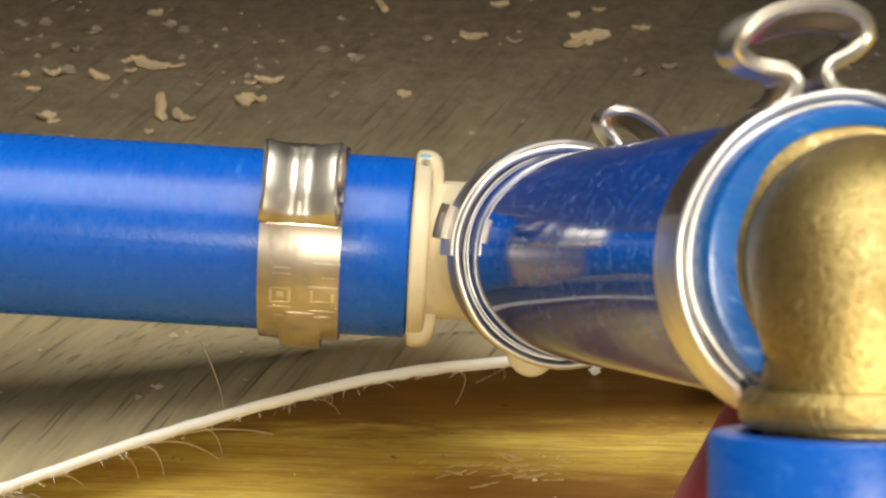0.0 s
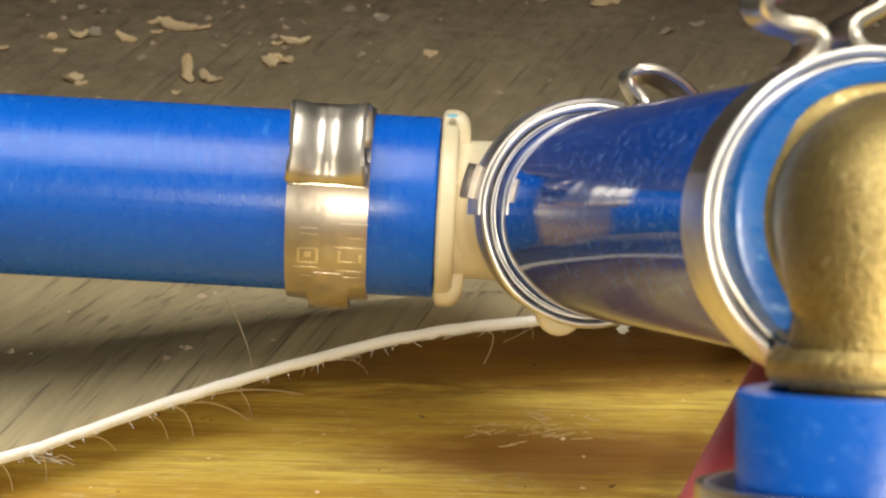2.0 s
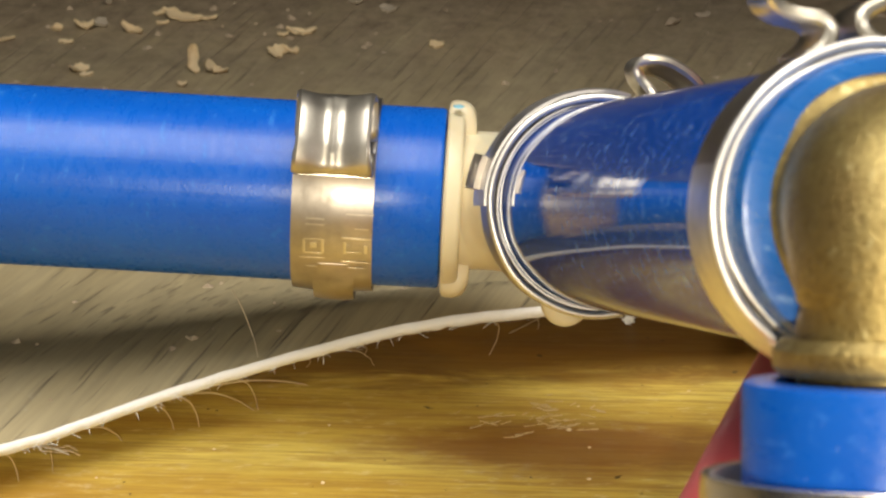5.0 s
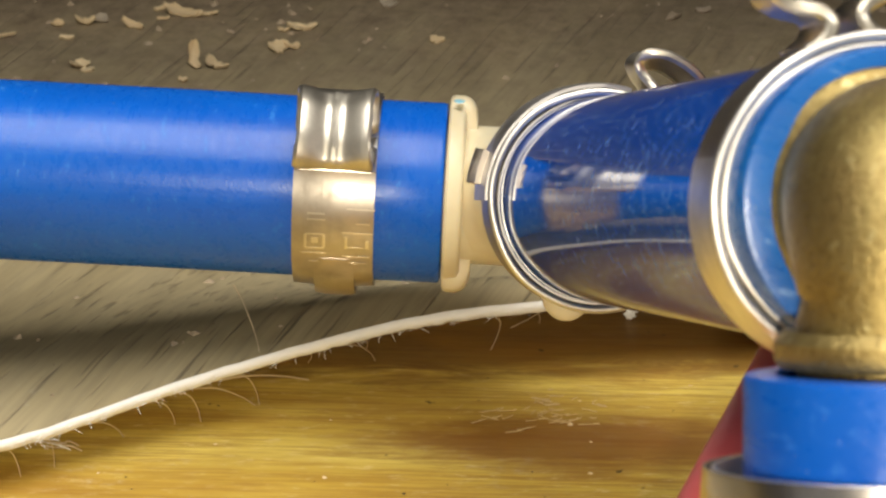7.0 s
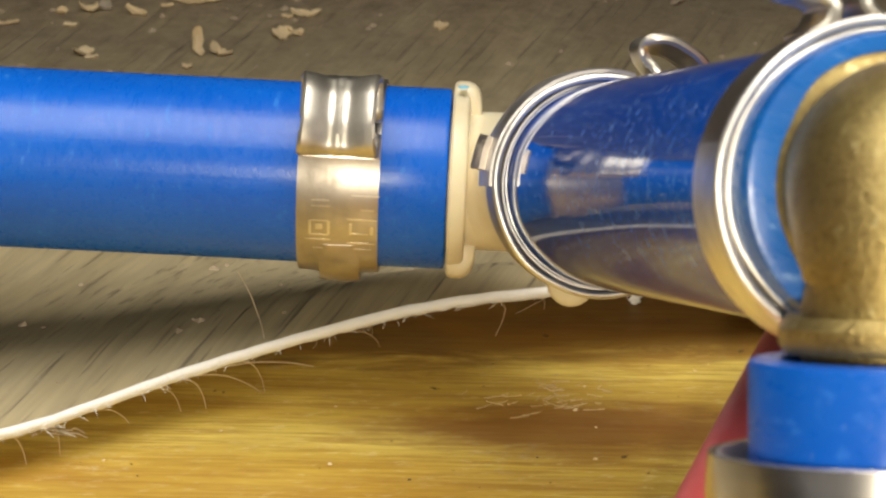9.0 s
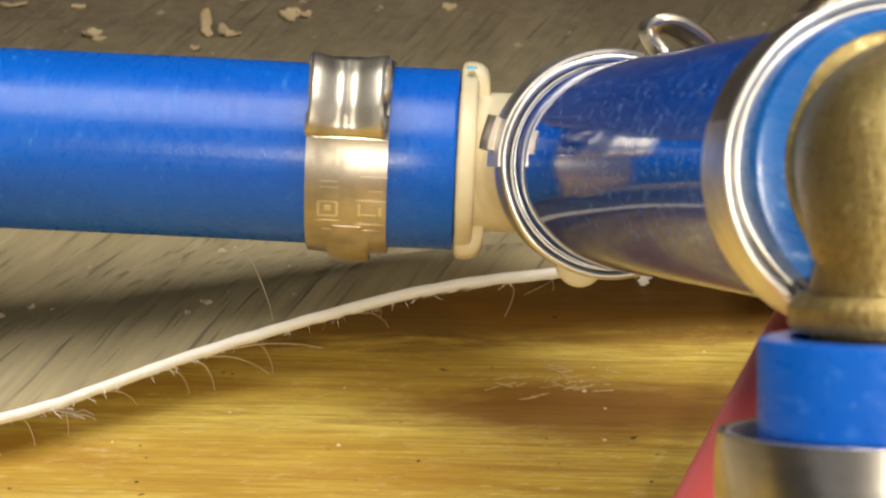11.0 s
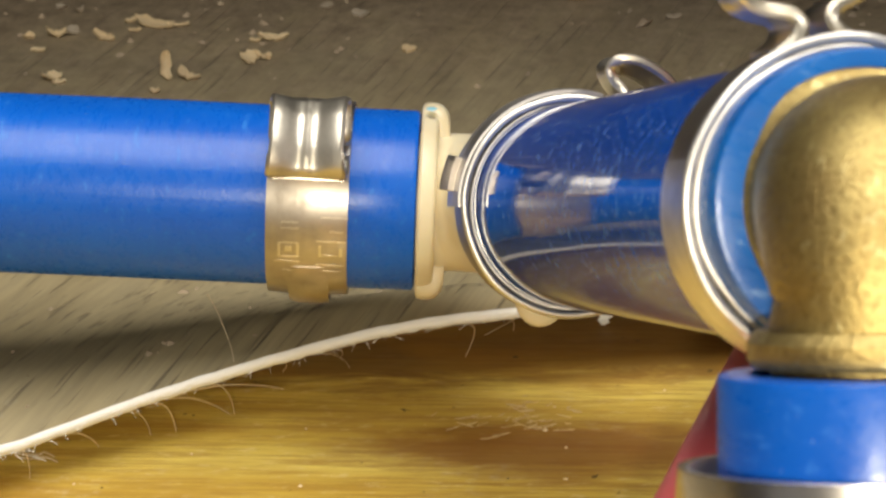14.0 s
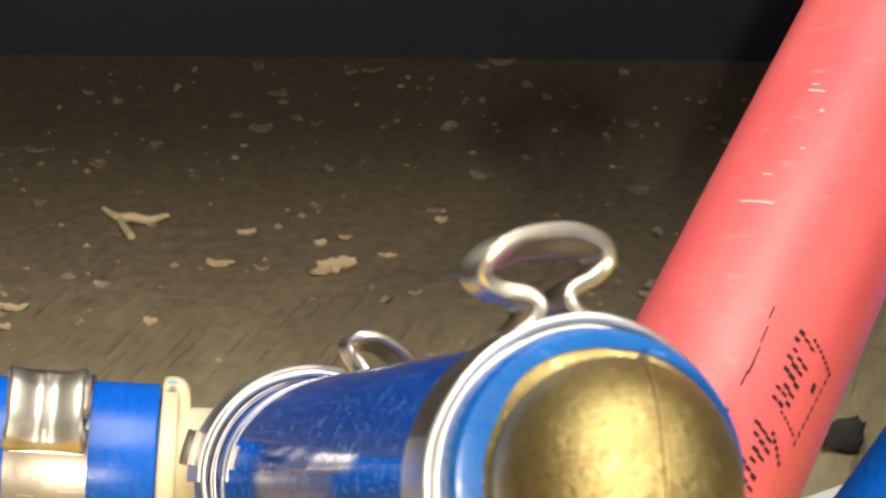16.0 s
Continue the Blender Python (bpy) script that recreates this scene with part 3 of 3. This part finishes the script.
def ivory_elbow():
    corner = Vector((0.00529, 0.19762, 0.02086))
    thing = empty("plastic_elbow", axis_pose(corner, L_DIR, (0, 0, 1)))
    tagged(thing, "ivory plastic elbow fitting joining two blue pipes", "pipe fitting")
    inv = thing.matrix_world.inverted()
    reach = (L_END - corner).length / MM
    to_m = (inv @ M_FAR) / MM
    dirm = (inv.to_3x3() @ M_DIR).normalized()
    a = Vector((0, 0, reach - 1.2))
    b = to_m - dirm * 1.2
    bend = spline([a + Vector((0, 0, 6)), a, a * 0.45 + b * 0.08, a * 0.10 + b * 0.35, b, b + dirm * 6], 8)
    part("body", sweep(bend, 6.1, 64), IVORY, thing)
    fl = [(-1.5, 5.6), (-1.5, 7.4), (-1.35, 7.7), (-1.1, 7.85), (-0.2, 7.95), (0, 7.8), (0, 5.5)]
    flange = part("flange", lathe(fl, 96), IVORY, thing)
    flange.matrix_basis = Matrix.Translation((0, 0, (reach - 0.15) * MM))
    flange2 = part("flange", lathe(fl, 96), IVORY, thing)
    flange2.matrix_basis = axis_pose((to_m - dirm * 0.15) * MM, dirm, (1, 0, 0))
    # thick rounded lobes above and below on the first flange
    for d in (CAM_UP, -CAM_UP):
        lobe = part("lobe", sector(LOBE, 5.9, 23), IVORY, thing, sharp=60)
        lobe.matrix_basis = axis_pose((0, 0, (reach - 0.12) * MM), (0, 0, 1), inv.to_3x3() @ d)
    # rounded lugs on the flanges
    for ctr, ax, dirs in ((to_m - dirm * 2.2, dirm, (-CAM_UP - right * 0.12,)),):
        for d in dirs:
            dl = (inv.to_3x3() @ d)
            dl = (dl - ax * dl.dot(ax)).normalized()
            bm = bmesh.new()
            bmesh.ops.create_uvsphere(bm, u_segments=24, v_segments=16, radius=1)
            bmesh.ops.scale(bm, verts=bm.verts, vec=(2.2, 2.1, 1.35))
            lug = part("lug", bm, IVORY, thing)
            lug.matrix_basis = axis_pose((ctr + dl * 7.7) * MM, ax, dl)
    # moulding seam along the body
    side = inv.to_3x3() @ CAM_BACK
    line = [p + side * 6.02 for p in bend[8:28]]
    part("seam", sweep(line, 0.16, 8), IVORY, thing)
    # blue smear on the upper lug
    bm = bmesh.new()
    bmesh.ops.create_uvsphere(bm, u_segments=10, v_segments=6, radius=1)
    bmesh.ops.scale(bm, verts=bm.verts, vec=(0.55, 0.42, 0.09))
    for v in bm.verts:
        v.co.x += 0.35 * noise.noise(v.co * 2.3)
        v.co.y += 0.45 * noise.noise(v.co * 2.9)
    sm = part("smear", bm, INK_BLUE, thing, "small smear of blue")
    upl = inv.to_3x3() @ (CAM_UP * 0.93 + CAM_BACK * 0.37)
    sm.matrix_basis = axis_pose((Vector((0, 0, reach - 1.4)) + upl.normalized() * 8.68) * MM, upl, (0, 0, 1))
    return thing


ivory_elbow()

# the leg pipe below the brass elbow
BEND = Vector((0.0207, 0.10754, 0.06653))
LEG_DIR = Vector((0, -0.454, -0.891))


def brass_elbow():
    thing = empty("brass_elbow", axis_pose(BEND, M_DIR, CAM_UP))
    tagged(thing, "dull cast brass elbow fitting with collars, its surface pitted", "pipe fitting")
    inv = thing.matrix_world.inverted()
    start = (inv @ M_NEAR) / MM
    leg = (inv.to_3x3() @ LEG_DIR).normalized()
    back = start.normalized()
    side = inv.to_3x3() @ Vector((1, 0, 0))
    rad = 5.4
    line = [start + back * 4, start + back * 1, start - back * 0.2]
    arc = []
    for i in range(17):
        t = i / 16
        p0, p1, p2 = back * rad, Vector((0, 0, 0)), leg * rad
        arc.append(p0 * (1 - t) ** 2 + p1 * 2 * t * (1 - t) + p2 * t * t + side * 0.45 * (1 - 0.6 * t))
    pts = line + [q - (back + leg) * 0.15 for q in arc] + [leg * 6.0, leg * 7.4, leg * 12]
    radii = [6.25] * 3 + [5.95 + 0.28 * (1 - i / 16) ** 2.2 + 0.2 * math.sin(math.pi * i / 16) - 0.65 * (i / 16) ** 3 for i in range(17)] + [5.35, 5.35, 5.35]
    part("body", sweep(pts, radii, 72), BRASS, thing)
    # casting seam over the back of the bend
    centre = pts[3:21]
    seam = []
    for i in range(1, 16):
        along = (centre[i + 1] - centre[i - 1]).normalized()
        out = along.cross(side).normalized()
        if out.dot(back + leg) > 0:
            out = -out
        seam.append(centre[i] + out * (radii[3 + i] - 0.06) + side * 1.3)
    part("casting_seam", sweep(seam, [0.17] * len(seam), 10), BRASS, thing)
    prof = [(-0.6, 5.2), (-0.6, 6.6), (-0.4, 6.85), (0.0, 6.92), (0.25, 6.88), (0.42, 6.7), (0.62, 6.3), (0.9, 6.12), (1.3, 5.2)]
    c1 = part("collar", lathe(prof, 96, True, 0.12, 2.0), BRASS, thing, sharp=70)
    c1.matrix_basis = axis_pose((start - back * 0.75) * MM, -back, (0, 1, 0.1))
    prof2 = [(-0.8, 5.2), (-0.9, 6.0), (-0.3, 6.45), (0.5, 6.45), (0.9, 6.2), (1.0, 5.2)]
    c2 = part("collar", lathe(prof2, 96), BRASS, thing)
    c2.matrix_basis = axis_pose(leg * 7.0 * MM, leg, (0, 1, 0.1))
    return thing


brass_elbow()
LEG_TOP = BEND + LEG_DIR * 0.0082
leg_len = (LEG_TOP.z + 0.001) / 0.891 / MM - 4.6
pipe("water_pipe", axis_pose(LEG_TOP, LEG_DIR, (1, 0, 0)), leg_len, BLUE_SHADED, "blue plastic water pipe standing on the board below the brass elbow")
leg_ear = Vector((1, 0, 0)) * math.cos(radians(12)) + CAM_BACK * math.sin(radians(12))
clamp(axis_pose(LEG_TOP + LEG_DIR * 0.0080 + Vector((-0.0006, 0, 0)), LEG_DIR, leg_ear) @ Matrix.Diagonal((1.09, 1.09, 1, 1)), "scuffed shiny steel ear clamp on the standing blue pipe", metal=STEEL_WORN)

# the red pipe leaning behind the elbow
R_LOW = Vector((0.02043, 0.12875, 0.03328))
R_UP = Vector((0.06035, 0.20022, 0.06339))
R_DIR = (R_UP - R_LOW).normalized()
R_START = R_LOW - R_DIR * 0.070
red = pipe("water_pipe", axis_pose(R_START, R_DIR, CAM_BACK), 330, RED, "red plastic water pipe with black print, leaning behind the elbow")


# print and scratches on the red pipe: angle from the ear side, place along the pipe
def on_red(name, z, a, dz, da, material, tilt=0.0, label=""):
    ob = part(name, shell_patch(PIPE_R + 0.02, a - da / 2, a + da / 2, z - dz / 2, z + dz / 2, 0.05, 4), material, red, label)
    return ob


for z, a, dz, da in ((110.1, -7.3, 1.3, 1.0), (107.9, -6.0, 1.8, 0.9), (105.9, -5.2, 1.4, 0.9), (104.6, -5.0, 1.5, 1.2), (103.3, -5.8, 1.6, 1.1), (99.9, -6.7, 0.5, 2.2), (98.7, -5.9, 0.4, 1.6)):
    on_red("print_bar", z, a, dz, da, PRINT)
# a row of worn characters, each left as short upright bars
rng = random.Random(11)
for row_z, row_a in ((110.2, 15.5), (109.3, 14.5), (108.4, 16.0), (107.5, 15.0), (106.5, 16.0), (105.5, 15.5), (104.6, 16.0), (103.6, 16.5)):
    for k in range(3):
        if rng.random() < 0.86:
            on_red("print_bar", row_z + rng.uniform(-0.12, 0.12) - 0.25 * k, row_a - 4.0 + 4.4 * k, rng.uniform(0.26, 0.46), rng.uniform(3.2, 4.5), PRINT)
for k in range(7):
    on_red("print_bar", 110.6 - 0.12 * k, 20 + 3.1 * k, 0.32, 1.8, PRINT)
for k in range(9):
    on_red("print_bar", 109.8 - 0.95 * k, 38.5 - 0.4 * k, 0.62, 1.0, PRINT)
for k in range(5):
    on_red("print_bar", 103.0 - 0.12 * k, 19.5 + 3.0 * k, 0.28, 1.7, PRINT)
on_red("print_bar", 107.3, 31.5, 0.9, 2.6, PRINT)
for row_z, row_a in ((100.6, 14), (99.7, 15.5), (98.8, 14), (97.9, 15), (97.0, 14.5), (96.0, 15.5), (95.0, 15), (94.0, 15)):
    for k in range(3):
        if rng.random() < 0.8:
            on_red("print_bar", row_z - 0.2 * k, row_a - 4 + 4.6 * k, rng.uniform(0.28, 0.5), rng.uniform(3.4, 4.7), PRINT)
for k in range(5):
    on_red("print_bar", 100.9 - 0.35 * k, 20.0 + 2.7 * k, 0.4, 2.2, PRINT)
for z, a, dz, da in ((134.7, -38.0, 0.25, 9), (135.5, -40, 0.2, 4), (120.7, -40, 0.22, 18), (132.3, -29.8, 0.4, 2.0), (127.5, -30, 0.2, 2.5), (124.0, -42, 0.2, 5)):
    on_red("scratch", z, a, dz, da, SCRATCH)

# worn stamps on the band of the long pipe's clamp
stamped = [c for c in left_clamp.children if c.name.split(".")[0] == "band"][0]
for z, a, dz, da in ((1.4, -36.5, 1.5, 0.9), (1.4, -40.0, 1.6, 0.8), (-2.4, -33.0, 2.4, 0.9), (-2.6, -41.5, 1.2, 0.8), (-2.2, -47.5, 2.6, 0.9), (1.5, -49.0, 1.6, 0.8), (2.3, -53.5, 0.25, 8.5), (0.7, -53.5, 0.25, 8.5),
                     (1.5, -53.0, 0.6, 3.5), (1.5, -58.5, 1.7, 0.8), (-1.2, -54.0, 0.25, 8.0), (-2.0, -57.0, 1.4, 0.8), (-3.0, -54.5, 0.3, 5.5), (-2.1, -64.0, 2.4, 0.8), (1.6, -62.0, 2.2, 0.7), (1.3, -69.0, 1.5, 0.7), (-2.0, -69.0, 2.0, 0.7)):
    part("stamp_bar", shell_patch(8.655, a - da / 2 - 4, a + da / 2 - 4, z - dz / 2, z + dz / 2, 0.035, 3), STEEL_EAR, stamped)


# ---- wood chips, crumbs and scraps on the floor ----
def chip(name, x, y, length, width, turn, curl=0.3, thick=0.35, lean=0.0, seed=0, z=0.0, material=None, label="pale curled wood shaving lying on the vinyl", group="wood shavings"):
    r = random.Random(seed)
    bm = bmesh.new()
    nu, nv = 9, 4
    rows = []
    ends = r.uniform(0.25, 0.7), r.uniform(0.2, 0.6)
    for side in (1, -1):
        grid = []
        for i in range(nu + 1):
            u = -1 + 2 * i / nu
            w = width / 2 * (1 - (1 - ends[0 if u < 0 else 1]) * abs(u) ** 3) * (0.8 + 0.6 * noise.noise((u * 3.1, seed * 3.1, 0)))
            off = 0.25 * width * noise.noise((u * 1.4, seed * 1.7, 5))
            line = []
            for j in range(nv + 1):
                v = -1 + 2 * j / nv
                edge = 0.6 * length / 2 * 0.12 * noise.noise((v * 3, seed, 9)) if i in (0, nu) else 0
                h = curl * (u * u) + 0.35 * curl * v * v + 0.12 * noise.noise((u * 3, v * 3, seed))
                line.append(bm.verts.new((u * length / 2 + edge, v * w + off, h + side * thick / 2 * (1 - 0.3 * abs(v)))))
            grid.append(line)
        rows.append(grid)
    top, low = rows
    for g, flip in ((top, False), (low, True)):
        for i in range(nu):
            for j in range(nv):
                q = (g[i][j], g[i + 1][j], g[i + 1][j + 1], g[i][j + 1])
                bm.faces.new(q[::-1] if flip else q)
    rim = [(0, j) for j in range(nv)] + [(i, nv) for i in range(nu)] + [(nu, j) for j in range(nv, 0, -1)] + [(i, 0) for i in range(nu, 0, -1)]
    for k, (i, j) in enumerate(rim):
        i2, j2 = rim[(k + 1) % len(rim)]
        bm.faces.new((top[i][j], top[i2][j2], low[i2][j2], low[i][j]))
    ob = part(name, bm, material or CHIP, sharp=16)
    m = Matrix.Rotation(radians(turn), 4, "Z") @ Matrix.Rotation(radians(lean), 4, "Y") @ Matrix.Rotation(radians(r.uniform(-12, 12)), 4, "X")
    low_z = min((m @ v.co).z for v in ob.data.vertices)
    ob.matrix_world = Matrix.Translation((x * MM, y * MM, z * MM - low_z - 0.00008)) @ m
    return tagged(ob, label, "wood shaving", group)


for k, (x, y, ln, wd, turn, curl, lean) in enumerate((
        (-36.6, 289.4, 6.4, 3.4, -12, 0.8, 8), (-33.5, 289.2, 3.4, 1.6, 4, 0.4, 0), (-33.6, 274.6, 4.4, 2.4, 105, 1.2, -52), (-30.9, 273.4, 3.6, 2.8, -20, 0.8, 14),
        (-23.9, 278.6, 3.2, 4.2, 20, 0.6, 6), (-22.2, 278.9, 2.2, 2.8, 40, 0.4, 10), (-21.4, 284.6, 4.6, 2.4, 8, 0.6, 5), (-23.6, 284.0, 1.8, 1.6, 0, 0.3, 0),
        (-48.4, 286.6, 3.0, 3.4, 15, 0.9, 10), (-51.7, 286.2, 1.6, 2.2, 70, 0.5, 0), (-42.4, 285.5, 3.6, 2.0, -15, 0.8, 14), (-50.0, 282.1, 2.2, 1.4, 0, 0.2, 0),
        (-47.4, 273.6, 2.6, 3.4, 60, 0.7, 12), (-46.2, 272.4, 2.0, 1.4, 10, 0.2, 0), (-4.7, 280.4, 2.2, 2.8, 0, 0.4, 0), (3.9, 299.1, 4.4, 2.8, 5, 0.5, 4), (18.8, 298.3, 6.4, 4.0, 12, 0.5, 0),
        (16.6, 296.2, 4.0, 3.6, 40, 0.6, 0), (-34.5, 269.3, 1.4, 1.8, 0, 0.3, 0), (7.5, 310.3, 3.6, 2.0, 10, 0.3, 0), (-37.7, 307.3, 3.0, 2.6, 30, 0.3, 0), (25.3, 302.3, 2.2, 2.2, 0, 0.3, 0),
        (17.1, 306.3, 2.4, 2.2, 20, 0.3, 0), (-38.8, 288.0, 2.0, 1.2, 10, 0.2, 0), (-39.6, 291.0, 2.0, 1.2, 30, 0.3, 0), (-58.0, 283.0, 4.0, 1.6, 8, 0.3, 0), (10.9, 382.0, 2.4, 3.4, 0, 0.8, 0),
        (13.6, 369.0, 4.6, 4.0, 30, 0.5, 0), (10.5, 352.0, 5.0, 4.2, 0, 0.6, 0), (28.8, 380.5, 5.0, 5.5, 20, 0.5, 0), (18.9, 354.7, 2.6, 3.0, 0, 0.4, 0), (41.0, 331.4, 5.0, 5.0, -35, 0.8, 0), (33.8, 314.8, 2.6, 2.6, 0, 0.4, 0),
        (50.2, 385.5, 6.0, 3.0, 0, 0.6, 0), (62.9, 326.6, 4.4, 4.0, 10, 0.4, 0), (-4.8, 344.6, 2.6, 3.4, 0, 0.5, 0), (-13.0, 336.3, 3.4, 5.0, 40, 0.5, 0), (-20.1, 320.7, 2.6, 3.4, 0, 0.5, 0),
        (-25.2, 342.3, 3.4, 4.6, 0, 0.5, 0), (-21.5, 342.0, 3.6, 3.0, 20, 0.3, 0), (25.9, 301.7, 2.4, 2.2, 0, 0.3, 0), (3.8, 298.9, 4.2, 3.2, 0, 0.5, 0), (20.5, 308.0, 2.6, 3.2, 0, 0.4, 0))):
    far = 0.70 if y > 305 else 0.8
    chip("wood_shaving", x, y, ln * far, wd * far * 0.9, turn, curl * 0.75, 0.3, lean, k + 1, material=CHIP_DIM if y > 318 else CHIP,
         label="wood shaving far back on the vinyl, coloured darker for dim light" if y > 318 else "pale curled wood shaving lying on the vinyl")

# a wavy pale shaving far back
line = spline([(-11.5, 317.5, 0.7), (-9.6, 314.4, 0.7), (-7.5, 313.8, 0.9), (-5.4, 313.0, 0.8), (-2.9, 314.6, 0.9)], 6)
wavy = part("wood_shaving", sweep(line, [0.35 + 0.3 * math.sin(math.pi * i / (len(line) - 1)) for i in range(len(line))], 8), CHIP)
tagged(wavy, "wavy pale wood shaving lying on the vinyl", "wood shaving", "wood shavings")
line = spline([(-9.2, 314.0, 0.6), (-8.6, 311.0, 0.6), (-7.6, 307.5, 0.6)], 6)
wavy = part("wood_shaving", sweep(line, [0.5] * len(line), 8), CHIP)
tagged(wavy, "short pale wood shaving lying on the vinyl", "wood shaving", "wood shavings")

rng = random.Random(21)
for k in range(60):
    y = rng.uniform(285, 384)
    chip("wood_shaving", rng.uniform(-60, 85), y, rng.uniform(1.0, 2.4), rng.uniform(0.9, 2.2), rng.uniform(0, 180), rng.uniform(0.1, 0.5), 0.3, 0, 100 + k, label="small pale wood crumb lying on the vinyl", material=CHIP_DIM if y > 318 else CRUMB)


def crumbs(name, count, x0, x1, y0, y1, size0, size1, z, material, label, seed, lift=None):
    r = random.Random(seed)
    verts, faces = [], []
    for _ in range(count):
        x, y = r.uniform(x0, x1), y0 + (y1 - y0) * r.random()
        base = z
        if lift is not None:
            if y < smooth_edge_y(x) + 1.0:
                continue
            base = vinyl_height(x, y - smooth_edge_y(x))
        elif y > smooth_edge_y(x) - 0.6:
            continue
        sz = size0 + (size1 - size0) * r.random() ** 3
        a = r.uniform(0, 6.28)
        n = len(verts)
        for k in range(5):
            q = a + 6.283 * k / 5 + r.uniform(-0.4, 0.4)
            rr = sz * r.uniform(0.3, 0.6)
            verts.append(((x + rr * math.cos(q) * 1.3) * MM, (y + rr * math.sin(q)) * MM, (base - 0.03) * MM))
        verts.append(((x + r.uniform(-0.2, 0.2) * sz) * MM, (y + r.uniform(-0.2, 0.2) * sz) * MM, (base + sz * r.uniform(0.2, 0.5)) * MM))
        for k in range(5):
            faces.append((n + k, n + (k + 1) % 5, n + 5))
    me = bpy.data.meshes.new(name)
    me.from_pydata(verts, [], faces)
    me.materials.append(material)
    ob = new(name, me)
    return tagged(ob, label, "debris", kind="stuff")


crumbs("dust_crumbs", 1500, -80, 110, 190, 384, 0.15, 1.3, 0.0, CRUMB, "pale dust crumbs scattered over the grey vinyl", 31, lift=True)
crumbs("grit", 130, -60, 60, 170, 225, 0.1, 0.55, -1.25, DARK, "dark grit scattered over the pine board", 32)
crumbs("sawdust", 160, -50, 45, 185, 225, 0.1, 0.6, -1.25, CHIP, "pale sawdust scattered over the pine board", 33)

# a torn tangle of felt threads under the cut edge
tangle = empty("felt_tangle", pose(-0.0385, 0.1922, -0.00125))
tagged(tangle, "torn tangle of pale felt threads lying on the pine board", "debris")
rng = random.Random(14)
for k in range(8):
    p = Vector((rng.uniform(-2.4, 1.2), rng.uniform(-0.3, 0.9), 0.08))
    q = p + Vector((rng.uniform(1.2, 3.0), rng.uniform(-1.3, 0.3), 0.0))
    mid = p.lerp(q, 0.5) + Vector((rng.uniform(-0.3, 0.3), rng.uniform(-0.4, 0.4), rng.uniform(0.05, 0.35)))
    line = spline([p, mid, q], 6)
    part("thread", sweep(line, [rng.uniform(0.05, 0.13) * (1 - 0.5 * abs(i / 6 - 1)) for i in range(len(line))], 5), FIBRE if k % 3 else FELT, tangle)
chip("felt_scrap", 15.2, 215.2, 1.6, 1.5, 70, 0.4, 0.3, -60, 71, -1.2, FELT, "torn cream felt scrap standing below the short pipe", "felt scraps")
# scratched whitish patch on the pine
rng = random.Random(8)
for k in range(46):
    x, y = rng.gauss(5.6, 3.2), rng.gauss(197.6, 1.5)
    chip("varnish_flake", x, y, rng.uniform(0.4, 2.0), rng.uniform(0.06, 0.17), rng.gauss(6, 26), 0.04, 0.05, 0, 200 + k, -1.22, FLAKE, "pale varnish flake lying on the pine board", "varnish flakes")

# things beside the red pipe
chip("vinyl_offcut", 84, 229, 44, 18, 6, 0.2, 0.9, 0, 90, 0.0, FELT, "pale vinyl offcut lying with its felt side up", "")
clump = chip("rubber_scrap", 71.0, 246.0, 7.0, 6.0, 20, 1.6, 1.4, 8, 81, 0.0, DARK, "dark crumpled rubber scrap lying on the vinyl", "")
side_line = spline([Vector(q) for q in ((46, 172, 8.0), (60.5, 184.7, 18.5), (72, 193, 30), (88, 205, 44), (120, 225, 62), (190, 250, 60), (330, 262, 40))], 10)
side = part("water_pipe", sweep(side_line, PIPE_R, 64), BLUE)
tagged(side, "bent blue plastic water pipe lying beside the red pipe", "pipe", "water pipes")
